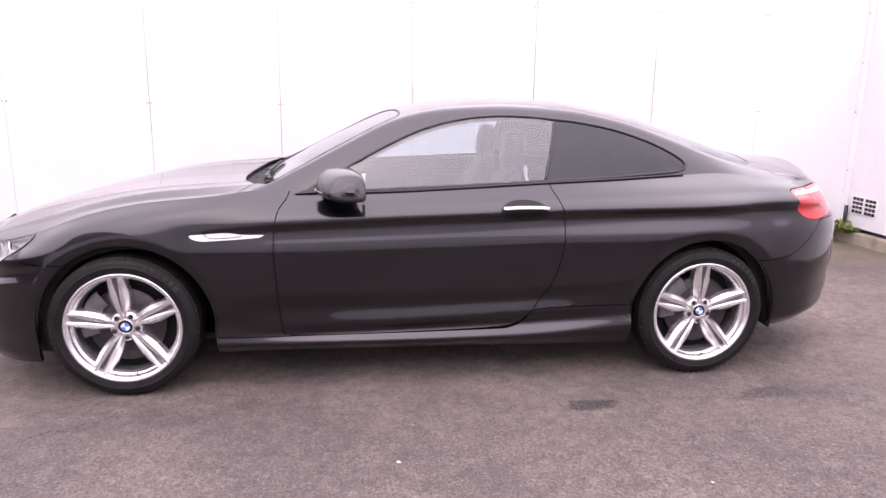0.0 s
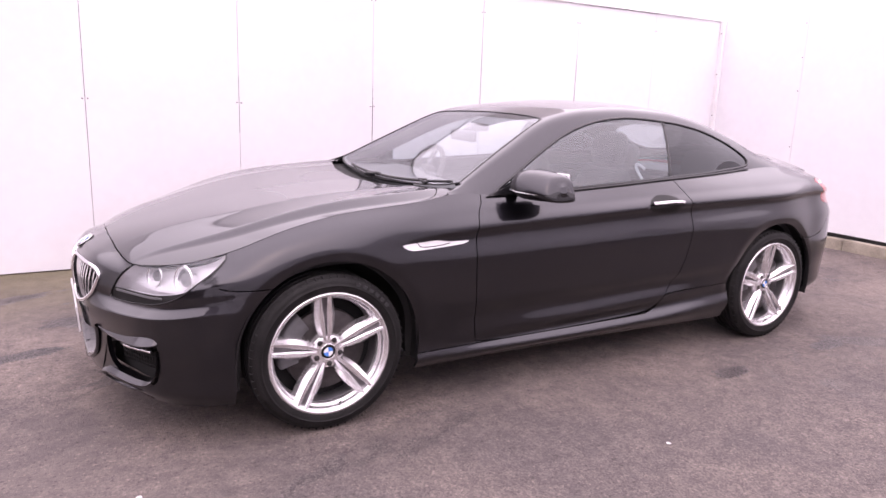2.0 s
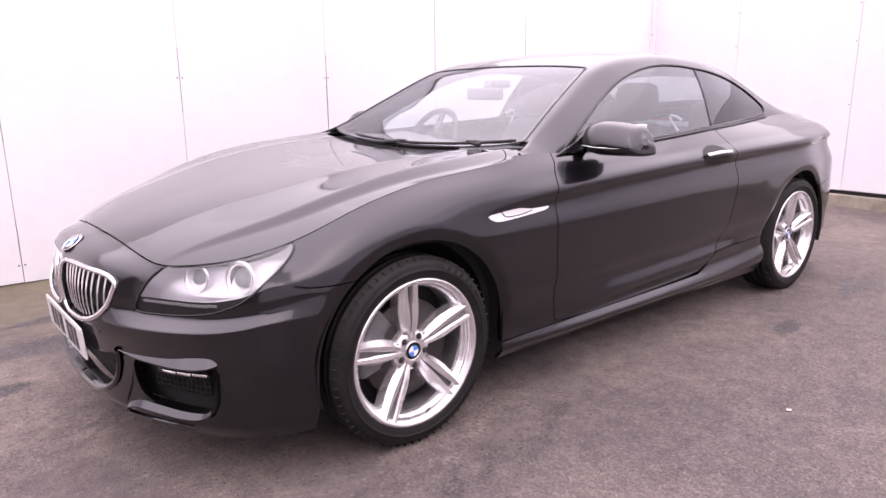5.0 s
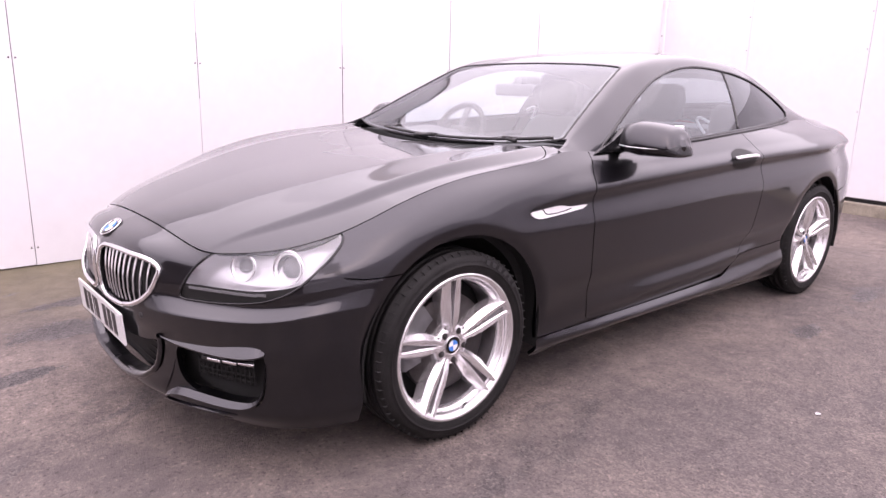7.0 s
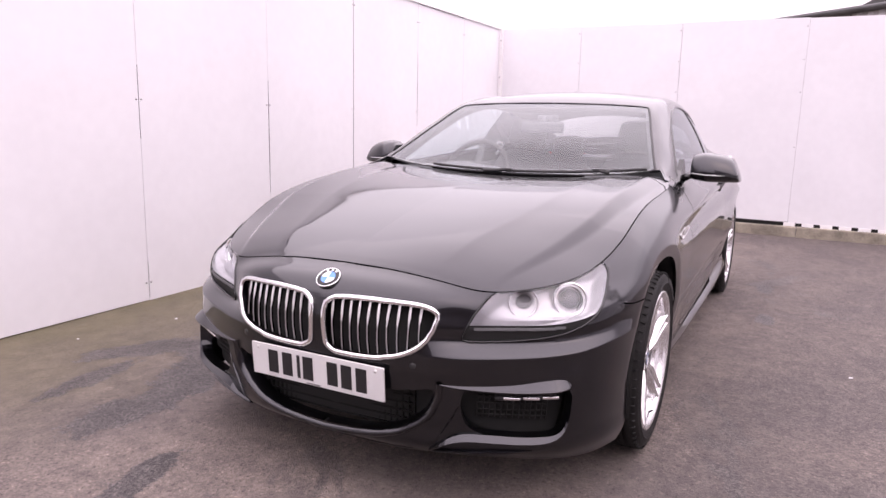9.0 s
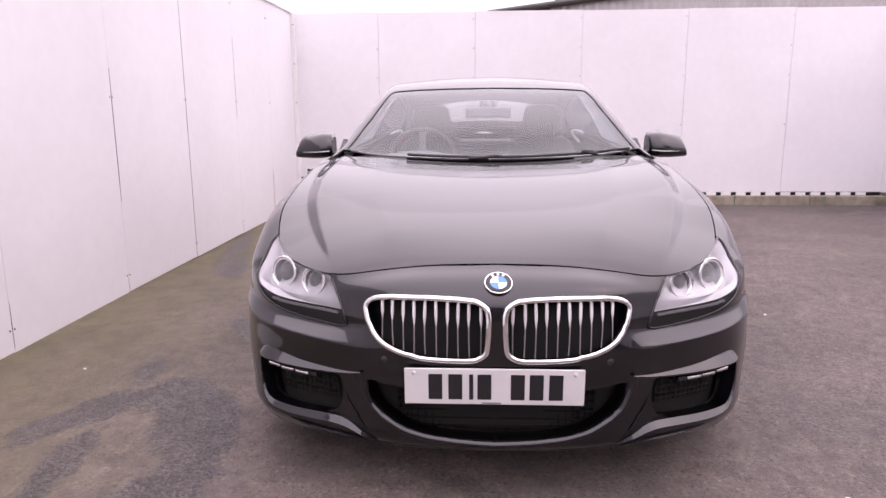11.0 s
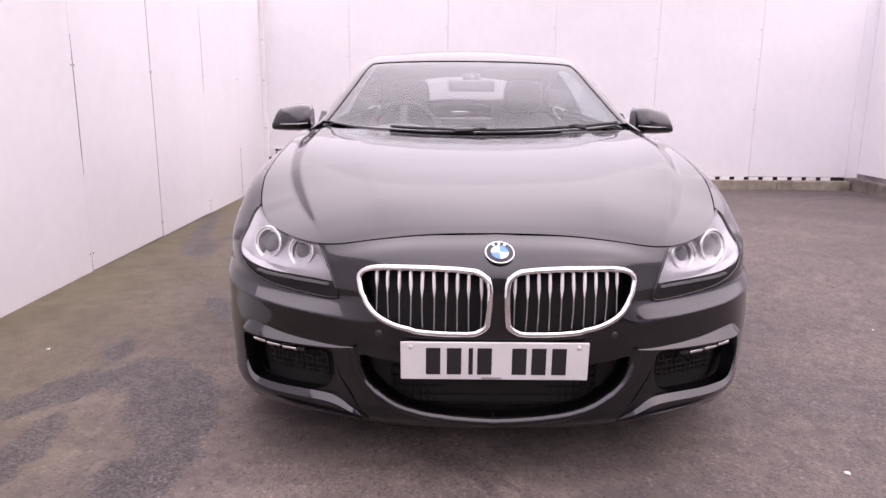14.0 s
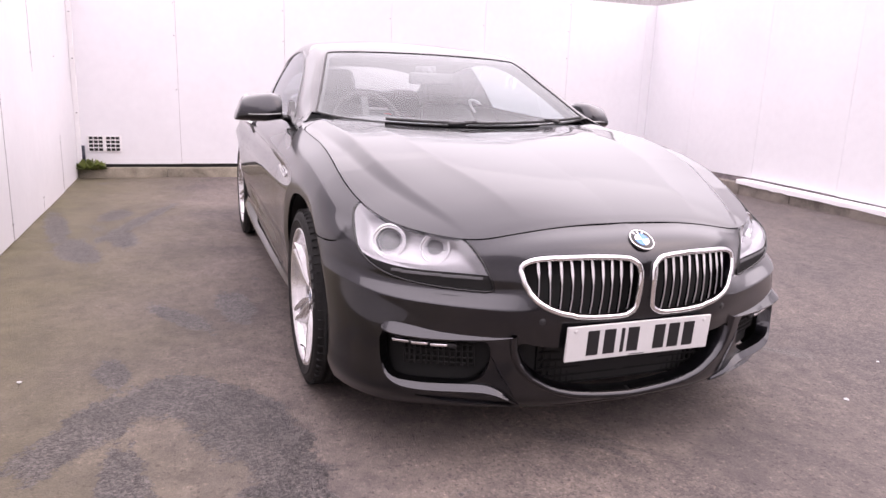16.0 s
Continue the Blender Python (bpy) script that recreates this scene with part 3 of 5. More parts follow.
def girth(level, n_cap=90, n_side=210):
    """One level line of the car's left half, from the nose round the side to the tail."""
    plan, xf, xr, width, height = level
    K, power = np.array(PLAN[plan]), 2.2 if height[-1][1] < .8 else 1.9
    wa, wb = curve(width, XA), curve(width, XB)
    K[:, 0] *= wa / K[-1, 0]
    K[:, 1] = XA + (K[:, 1] - XA) * (XA - xf) / (XA - K[0, 1])
    s = np.r_[0, np.cumsum(np.linalg.norm(np.diff(K, axis=0), axis=1))]
    t = np.linspace(0, s[-1], n_cap)
    y1, x1 = curve(np.c_[s, K[:, 0]], t), curve(np.c_[s, K[:, 1]], t)
    g1 = XA - 0.9 * (1 - t / s[-1])
    f = (np.linspace(0, 1, n_cap) ** 1.3) * math.pi / 2
    tau, ratio = 1 - np.cos(f), np.sin(f) ** (2 / power)
    xs = np.linspace(XA, XB, n_side + 2)[1:-1]
    x3, y3, g3 = xr - (xr - XB) * tau[::-1], wb * ratio[::-1], XB + 0.9 * (1 - (ratio[::-1] + tau[::-1]) / 2)
    x, g = np.r_[x1, xs, x3], np.r_[g1, xs, g3]
    y = np.r_[y1, curve(width, xs), y3]
    z = curve(height, g)
    k = np.array([0.25, 0.5, 0.25])
    for _ in range(16):
        z[1:-1] = np.convolve(z, k, 'valid')
        y[5:-5] = np.convolve(y, k, 'valid')[4:-4]
        x[1:n_cap] = np.convolve(x, k, 'valid')[:n_cap - 1]
    return np.stack([x, -y, z], 1)

RINGS = [girth(l) for l in LEVELS]
# extra lines close to the folds keep the shelf under the lamps flat and its edge crisp
RINGS = np.stack(RINGS[:6] + [.15 * RINGS[5] + .85 * RINGS[6], RINGS[6], .86 * RINGS[6] + .14 * RINGS[7], .16 * RINGS[6] + .84 * RINGS[7]] + RINGS[7:], 1)

def loft(R):
    """A smooth sheet across the level lines, with more rows where they lie far apart."""
    n, m = R.shape[:2]
    T = np.zeros_like(R)
    d = np.linalg.norm(np.diff(R, axis=1), axis=2)[:, :, None] + 1e-6
    s = np.diff(R, axis=1) / d
    T[:, 1:-1] = (s[:, :-1] * d[:, 1:] + s[:, 1:] * d[:, :-1]) / (d[:, :-1] + d[:, 1:])
    T[:, 0], T[:, -1] = s[:, 0], s[:, -1]
    rows = []
    for k in range(m - 1):
        per = int(np.clip(round(float(np.median(d[:90, k])) / .0055), 1, 9))
        for t in np.linspace(0, 1, per + 1)[:-1] if k < m - 2 else np.linspace(0, 1, per + 1):
            h = d[:, k]
            rows.append((1 + 2 * t) * (1 - t) ** 2 * R[:, k] + t * (1 - t) ** 2 * h * T[:, k] + t * t * (3 - 2 * t) * R[:, k + 1] + t * t * (t - 1) * h * T[:, k + 1])
    return np.stack(rows, 1)

ARCHES = ((0.028, 0.337, 0.392), (2.858, 0.338, 0.386))

def wheel_lips(G):
    """Turns the sheet inwards round the wheel openings, so that each has a rolled lip."""
    G = G.copy()
    for cx, cz, r in ARCHES:
        d = np.hypot(G[..., 0] - cx, G[..., 2] - cz)
        d = np.where(G[..., 2] < cz, np.abs(G[..., 0] - cx) - 0.05 * (cz - G[..., 2]), d)
        w = np.clip(1 - (d - r) / 0.045, 0, 1.3)
        G[..., 1] += 0.013 * w ** 1.2 * (G[..., 1] < -.7) * np.clip((G[..., 2] - .30) / .12, 0, 1)
    return G

SIDE = Patch(wheel_lips(loft(RINGS)))
if np.mean(SIDE.N[np.abs(SIDE.V[:, 0] - 1.5) < 0.3][:, 1]) > 0:
    SIDE = Patch(wheel_lips(loft(RINGS)), True)

BELT = RINGS[:, -1]
def belt(x):
    return np.interp(x, BELT[:, 0], -BELT[:, 1]), np.interp(x, BELT[:, 0], BELT[:, 2])

def bonnet_sheet():
    xs = BELT[0, 0] + (0.72 - BELT[0, 0]) * (np.linspace(0, 1, 150) ** 1.5)
    mid = curve([(-.74, .738), (-.69, .760), (-.57, .798), (-.26, .870), (.05, .918), (.3, .939), (.50, .947), (.72, .965)], xs)
    yb, zb = belt(xs)
    # a soft ridge sweeps back from the grille; outside it a sharp crease drops steeply towards the wing
    y_ridge = curve([(-.75, .300), (-.68, .325), (-.46, .372), (-.18, .450), (.15, .490), (.45, .515), (.72, .530)], xs)
    y_crease = curve([(-.75, .470), (-.667, .506), (-.60, .534), (-.40, .608), (-.155, .668), (.15, .692), (.45, .702), (.72, .705)], xs)
    drop = curve([(-.75, .010), (-.60, .015), (-.20, .040), (.20, .058), (.45, .068), (.72, .075)], xs)
    high = curve([(-.75, 0), (-.66, .002), (-.55, .008), (-.20, .021), (.20, .030), (.45, .028), (.72, .012)], xs)
    rise = np.clip((xs + 0.735) / 0.22, 0, 1)
    rise = rise * rise * (3 - 2 * rise)
    ts, lift = np.linspace(1, 0, 140), []
    for t in ts:
        off, far = t * yb - y_ridge, t * yb - y_crease
        ridge = 0.0085 * np.exp(-np.sqrt(off ** 2 + 0.006 ** 2) / np.where(off > 0, 0.07, 0.22))
        lift.append(ridge * rise * np.clip((1 - t) / 0.12, 0, 1) + high * np.where(far < 0, np.exp(np.minimum(far, 0) / 0.26), np.clip(1 - far / drop, 0, 1)))
    lift = np.array(lift)
    for _ in range(2):
        lift[1:-1] = 0.25 * lift[:-2] + 0.5 * lift[1:-1] + 0.25 * lift[2:]
    rows = [np.stack([xs, -yb * t, zb + (mid - zb) * (1 - t ** 2.6) + f], 1) for t, f in zip(ts, lift)]
    return np.stack(rows, 1)

def upward(G):
    p = Patch(G)
    return p if p.N[:, 2].mean() > 0 else Patch(G, True)

BONNET = upward(bonnet_sheet())

RAIL_Y = [(.50, .79), (.66, .772), (.71, .742), (1.0, .668), (1.29, .597), (1.57, .578), (1.86, .572), (2.16, .568), (2.46, .568), (2.78, .572), (3.0, .58), (3.2, .59), (3.4, .60), (3.93, .60)]
RAIL_Z = [(.50, .955), (.66, .985), (.71, 1.008), (1.0, 1.158), (1.29, 1.298), (1.42, 1.332), (1.57, 1.352), (1.86, 1.363), (2.16, 1.349), (2.46, 1.296), (2.78, 1.192), (3.0, 1.108), (3.2, 1.05), (3.4, 1.015), (3.6, 1.0), (3.93, .99)]
MID_Z = [(.50, .942), (.60, .960), (.85, 1.106), (1.1, 1.226), (1.32, 1.315), (1.5, 1.366), (1.85, 1.402), (2.17, 1.393), (2.52, 1.343), (2.75, 1.291), (3.0, 1.21), (3.27, 1.12), (3.45, 1.08), (3.6, 1.07), (3.73, 1.065), (3.81, 1.0)]

def cabin_sheet():
    xs = np.r_[np.linspace(.50, 3.3, 190), np.linspace(3.3, 3.805, 40)[1:]]
    yb, zb = belt(xs)
    yr, zr, zc = np.minimum(curve(RAIL_Y, xs), yb * 0.97), curve(RAIL_Z, xs), curve(MID_Z, xs)
    zr = np.maximum(zr, zb)
    rows = []
    for a in np.linspace(0, 1, 34)[:-1]:
        rows.append(np.stack([xs, -(yb + (yr - yb) * a + 0.016 * math.sin(math.pi * a) * np.clip((zr - zb) / 0.3, 0, 1)), zb + (zr - zb) * a], 1))
    for t in np.linspace(1, 0, 42):
        rows.append(np.stack([xs, -yr * t, zr + (zc - zr) * (1 - t ** 2.2)], 1))
    G = np.stack(rows, 1)
    H = G.copy()
    for _ in range(7):
        H[:, 1:-1] = 0.25 * H[:, :-2] + 0.5 * H[:, 1:-1] + 0.25 * H[:, 2:]
    for _ in range(3):
        H[1:-1] = 0.25 * H[:-2] + 0.5 * H[1:-1] + 0.25 * H[2:]
    H[:, 0] = G[:, 0]
    H[:, -1, 1] = 0
    return H

CABIN = upward(cabin_sheet())

xz = lambda V: V[:, [0, 2]]
yz = lambda V: np.c_[-V[:, 1], V[:, 2]]
xy = lambda V: np.c_[V[:, 0], -V[:, 1]]
nose = lambda V: np.c_[V[:, 0] - V[:, 1], V[:, 2]]
tail = lambda V: np.c_[V[:, 0] + V[:, 1], V[:, 2]]

def away(f, mask):
    """A field only where the mask holds, far outside elsewhere."""
    return np.where(mask, f, 1.0)

FRONT = SIDE.V[:, 0] < 0.3
REAR = SIDE.V[:, 0] > 3.0

# outlines on the body
HEADLAMP = rounded([(-.308, .545), (-.308, .572), (-.262, .630), (-.195, .680), (-.12, .706), (-.03, .722), (.12, .74), (.28, .765), (.405, .768), (.41, .735), (.34, .675), (.22, .602), (.04, .563)], 2)
KIDNEY = rounded([(.022, .56), (.022, .655), (.12, .664), (.25, .665), (.372, .656), (.394, .615), (.352, .530), (.26, .491), (.14, .483), (.03, .485)], 3)
INTAKE = rounded([(-.5, .385), (.30, .385), (.405, .415), (.375, .32), (.28, .255), (.12, .226), (-.5, .218)], 2)
FOGHOLE = rounded([(-.33, .385), (-.30, .412), (-.10, .418), (.085, .432), (.128, .424), (.125, .33), (.10, .260), (.05, .250), (-.10, .250), (-.25, .268), (-.31, .30)], 2)
DOOR = rounded([(.80, 1.2), (.78, .945), (.725, .89), (.705, .80), (.70, .70), (.712, .50), (.728, .30), (.74, .272), (1.2, .272), (1.80, .285), (1.90, .31), (1.955, .38), (2.04, .50), (2.09, .66), (2.10, .80), (2.075, .92), (2.03, .985), (2.0, 1.2)], 2)
TAILLAMP = rounded([(2.525, .960), (2.72, .966), (3.3, .966), (3.3, .84), (2.75, .797), (2.61, .815), (2.548, .87)], 2)
SIDEGLASS = rounded([(.86, .958), (.86, .968), (1.02, 1.055), (1.12, 1.11), (1.24, 1.172), (1.40, 1.245), (1.57, 1.292), (1.72, 1.312), (1.86, 1.318), (2.08, 1.306), (2.29, 1.28), (2.45, 1.247), (2.62, 1.192), (2.73, 1.142), (2.795, 1.102), (2.814, 1.075), (2.800, 1.053), (2.745, 1.042), (2.62, 1.034), (2.42, 1.022), (2.02, 1.003), (1.55, .98), (1.16, .963)], 2)
SCREEN = rounded([(.60, -.3), (.60, 0), (.61, .3), (.64, .55), (.70, .72), (.735, .703), (1.0, .625), (1.27, .556), (1.30, .535), (1.325, .34), (1.335, 0), (1.335, -.3)], 2)
REARSCREEN = rounded([(2.72, -.3), (2.72, .3), (2.75, .47), (2.80, .53), (3.1, .555), (3.26, .54), (3.32, .3), (3.33, -.3)], 2)

def arch_field(P, grow=0.0):
    V, out = P.V, np.full(len(P.V), 1.0)
    for cx, cz, r in ARCHES:
        d = np.hypot(V[:, 0] - cx, V[:, 2] - cz)
        d = np.where(V[:, 2] < cz, np.abs(V[:, 0] - cx) - 0.05 * (cz - V[:, 2]), d)
        out = np.minimum(out, d - r - grow)
    return out

xS, zS = SIDE.V[:, 0], SIDE.V[:, 2]
GAP = 0.0022
arch = -arch_field(SIDE)
headlamp = away(inside(HEADLAMP, nose(SIDE.V)), FRONT)
kidney = away(inside(KIDNEY, yz(SIDE.V)), FRONT & (xS < -.5))
intake = away(inside(INTAKE, yz(SIDE.V)), FRONT & (xS < -.5))
foghole = away(inside(FOGHOLE, nose(SIDE.V)), FRONT)
taillamp = away(inside(TAILLAMP, tail(SIDE.V)), REAR)
door = inside(DOOR, xz(SIDE.V))
seam_wing = zS - curve([(-.75, .70), (-.43, .652), (-.36, .640), (-.20, .637)], xS)   # positive above the bumper
seam_bumper_rear = zS - curve([(3.1, .60), (3.3, .62), (3.55, .80)], xS)
sill_line = zS - curve([(.35, .269), (1.80, .281), (1.90, .305), (1.955, .372), (2.0, .382), (2.55, .392)], xS)
bumper_edge = np.maximum(seam_wing, xS - 0.10)

car = new("car")
tagged(car, "black two-door coupe with silver alloy wheels parked on tarmac", "car")

for s, side in enumerate((False, True)):
    shell("front_bumper", SIDE.cut(xS - 0.03, np.where(xS < -0.42, inside(HEADLAMP, nose(SIDE.V)) * 0 - 1, seam_wing + GAP), arch, -headlamp + GAP, -kidney, -intake, -foghole), PAINT, car, "gloss black front bumper with air intakes" if not s else "", 0.02, side)
    shell("front_wing", SIDE.cut(door * 0 + xS - 0.80, -door + GAP, np.where(xS < -0.60, 1.0, np.where(xS > 0.05, -1.0, -seam_wing + GAP)), np.where(xS > 0.3, -sill_line + GAP, -1), arch, -headlamp + GAP), PAINT, car, "", 0.014, side)
    shell("rear_quarter", SIDE.cut(1.95 - xS, -door + GAP, np.where(xS < 2.8, -sill_line + GAP, -1), np.where(xS > 3.0, -seam_bumper_rear + GAP, -1), arch, -taillamp + GAP), PAINT, car, "", 0.014, side)
    shell("rear_bumper", SIDE.cut(3.0 - xS, seam_bumper_rear + GAP, arch, -taillamp + GAP), PAINT, car, "", 0.014, side)
    d = shell("door", SIDE.cut(door + GAP), PAINT, car, "", 0.014, side)
    shell("side_skirt", SIDE.cut(sill_line + GAP, 0.25 - xS, xS - 2.7, arch), PAINT, car, "", 0.014, side)

xB, yB = BONNET.V[:, 0], -BONNET.V[:, 1]
cowl = xB - (0.485 + 0.16 * (yB / 0.78) ** 2)
rim_gap = np.full(len(xB), 9.0)
for p in resample(BELT[BELT[:, 0] < .8], 900, False):
    rim_gap = np.minimum(rim_gap, np.linalg.norm(BONNET.V - p, axis=1))
# the bonnet's rear corners are rounded off; the wing and scuttle side fill the corner up to the pillar
corner = np.where((xB > .44) & (yB > .66), np.sqrt(((xB - .44) / .155) ** 2 + ((yB - .66) / .143) ** 2) - 1, -1.0) * .14
shell("bonnet", BONNET.cut(cowl, 0.0048 - rim_gap, corner), PAINT, car, "gloss black sculpted bonnet", 0.014, both=True, lift=0.0)

for side in (False, True):
    shell("wing_corner", BONNET.cut(-corner + GAP * 2, xB - .74, xB - (.607 + 2.4 * (yB - .665))), PAINT, car, "", 0.010, side)

xC, yC, zC = CABIN.V[:, 0], -CABIN.V[:, 1], CABIN.V[:, 2]
sideglass = np.where(yC > 0.5, inside(SIDEGLASS, xz(CABIN.V)), 1.0)
screen = inside(SCREEN, xy(CABIN.V))
rearscreen = inside(REARSCREEN, xy(CABIN.V))
base = (0.585 + 0.125 * (np.clip(yC, 0, .76) / 0.74) ** 2 - np.clip((yC - .735) / .04, 0, 1) * .11) - xC
pillar = np.where(yC > .765, .70 - xC, -1)
trunk = np.maximum(3.36 - xC, yC - 0.60)
shell("roof", CABIN.cut(-sideglass, -screen, -rearscreen, base, -trunk + GAP), PAINT, car, "gloss black roof and pillars", 0.012, both=True)
shell("boot_lid", CABIN.cut(trunk + GAP), PAINT, car, "", 0.012, both=True)
shell("windscreen", CABIN.cut(screen), GLASS, car, "clear windscreen", 0.0, both=True, lift=-0.002)
shell("rear_window", CABIN.cut(rearscreen), REARGLASS, car, "lightly tinted rear window", 0.0, both=True, lift=-0.002)
split = CABIN.V[:, 0] - (2.018 + 0.28 * (zC - 1.0))
for side in (False, True):
    shell("door_glass", CABIN.cut(sideglass, split), DOORGLASS, car, "", 0.0, side, -0.003)
    shell("quarter_glass", CABIN.cut(sideglass, -split + 0.006), TINTED, car, "dark tinted quarter window" if not side else "", 0.0, side, -0.003)

def offset_piece(piece, d):
    V, N, F = piece
    return V + N * d, N, F

def both_sides(name, lot, mat, parent, label="", smooth=True):
    """The same part on the car's left and, mirrored, on its right."""
    vs, fs = lot
    a = mesh_object(name, vs, fs, mat, parent, label, smooth)
    b = mesh_object(name, [(x, -y, z) for x, y, z in vs], [f[::-1] for f in fs], mat, parent, label, smooth)
    return a, b

def bm_lot(bm):
    bm.verts.index_update()
    vs, fs = [tuple(v.co) for v in bm.verts], [tuple(v.index for v in f.verts) for f in bm.faces]
    bm.free()
    return vs, fs

def block(x0, x1, y0, y1, z0, z1, bevel=0.0):
    return bm_lot(box(bmesh.new(), x0, x1, y0, y1, z0, z1, bevel))

# ---- hidden structure: liner, floor, arches ----
for side in (False, True):
    shell("inner_liner", offset_piece(SIDE.cut(arch - 0.02, zS - 0.93 - 10 * (xS < 0.6), np.where(xS < 0.3, -1.0, zS - 0.95)), -0.075), DARK, car, "", 0.0, side)
shell("bonnet_liner", offset_piece(BONNET.cut(xB - 0.62), -0.06), DARK, car, "", 0.0, both=True)
shell("scuttle", offset_piece(BONNET.cut(-cowl, xB - 0.715), -0.022), MESHBLACK, car, "black plastic scuttle below the windscreen", 0.0, both=True)
part("floor_pan", box(bmesh.new(), -.45, 3.2, -.62, .62, .18, .21), DARK, car)
part("bulkhead", box(bmesh.new(), .52, .60, -.66, .66, .2, .93), DARK, car)
shell("inner_trim", offset_piece(CABIN.cut(-sideglass - 0.012, -screen - 0.012, -rearscreen - 0.012, 0.74 - xC, np.where(zC < 1.0, yC * 0 + 0.5, -1), xC - 3.3), -0.028), GREYTRIM, car, "", 0.0, both=True)

def arch_liner(cx, cz, r):
    vs, fs, n = [], [], 30
    for i in range(n + 1):
        a = math.radians(-14 + 208 * i / n)
        for y, q in ((-.885, 1.02), (-.80, 1.04), (-.50, 1.04), (-.50, 0.2)):
            vs.append((cx + r * q * math.cos(a), y, cz + r * q * math.sin(a)))
    for i in range(n):
        for k in range(3):
            fs.append((i * 4 + k, i * 4 + k + 1, i * 4 + 5 + k, i * 4 + 4 + k))
    return vs, fs
for a in ARCHES:
    both_sides("wheel_arch_liner", arch_liner(*a), DARK, car)

# ---- wheels ----
def spoke_blade(side):
    """One blade of a twin spoke, pointing up; the outer face looks towards -y."""
    rs = np.linspace(.050, .250, 14)
    mid = side * curve([(.05, .0095), (.10, .0200), (.15, .0245), (.20, .0255), (.25, .0240)], rs)
    half = curve([(.05, .0095), (.10, .0170), (.15, .0195), (.20, .0160), (.25, .0120)], rs)
    face = curve([(.05, -.068), (.10, -.080), (.18, -.089), (.25, -.099)], rs)
    vs, fs = [], []
    for r, c, h, y in zip(rs, mid, half, face):
        inner, outer = c - side * h, c + side * h
        vs += [(inner, y + .030, r), (inner, y + .003, r), (c - side * h * .70, y - .002, r), (c + side * h * .10, y - .004, r), (outer, y + .016, r), (outer + side * .004, y + .055, r)]
    for i in range(len(rs) - 1):
        for k in range(5):
            q = (i * 6 + k, i * 6 + k + 1, i * 6 + 7 + k, i * 6 + 6 + k)
            fs.append(q if side > 0 else q[::-1])
    return vs, fs

def spoke_root():
    """The floor of the groove between two blades, merging into the hub."""
    rs = np.linspace(.035, .250, 12)
    half = curve([(.035, .030), (.07, .026), (.10, .020), (.25, .026)], rs)
    face = curve([(.035, -.062), (.07, -.066), (.10, -.064), (.18, -.068), (.25, -.078)], rs)
    vs, fs = [], []
    for r, h, y in zip(rs, half, face):
        vs += [(-h, y + .035, r), (-h, y, r), (h, y, r), (h, y + .035, r)]
    for i in range(11):
        for k in range(3):
            fs.append((i * 4 + k, i * 4 + k + 1, i * 4 + 5 + k, i * 4 + 4 + k))
    return vs, fs

def disc(r, y0, y1, n=32):
    vs, fs = lathe([(0.0001, y0), (r * .96, y0), (r, y0 + (y1 - y0) * .15), (r, y1)], n)
    return vs, fs

def quarter(r, y, a0):
    n = 10
    vs = [(0, y, 0)] + [(r * math.cos(a0 + math.pi / 2 * i / n), y, r * math.sin(a0 + math.pi / 2 * i / n)) for i in range(n + 1)]
    return vs, [(0, i, i + 1) for i in range(1, n + 1)]

def roundel(parent, m, r):
    """A round badge: dark ring, white field, two blue quarters. Faces -y."""
    b = mesh_object("badge", *lathe([(.0001, -.003), (r * .93, -.003), (r, -.001), (r, .004)], 40), GLOSSBLACK, parent, "round badge with white and blue quarters")
    b.matrix_basis = m
    mesh_object("rim_ring", *tube([(r * .96 * math.cos(a), -.003, r * .96 * math.sin(a)) for a in np.linspace(0, 2 * math.pi, 41)[:-1]], r * .05, True, 6), CHROME, b)
    for k in range(4):
        mesh_object("quarter", *quarter(r * .60, -.0045, math.pi / 2 * k), BLUE if k % 2 == 0 else BADGEWHITE, b)
    for k in range(3):
        a = math.radians(60 + 30 * k)
        o = part("bar", box(bmesh.new(), -r * .08, r * .08, -.0045, -.003, -r * .10, r * .10), BADGEWHITE, b)
        o.matrix_basis = pose(r * .78 * math.cos(a), 0, r * .78 * math.sin(a), 0, math.degrees(math.pi / 2 - a), 0)
    return b

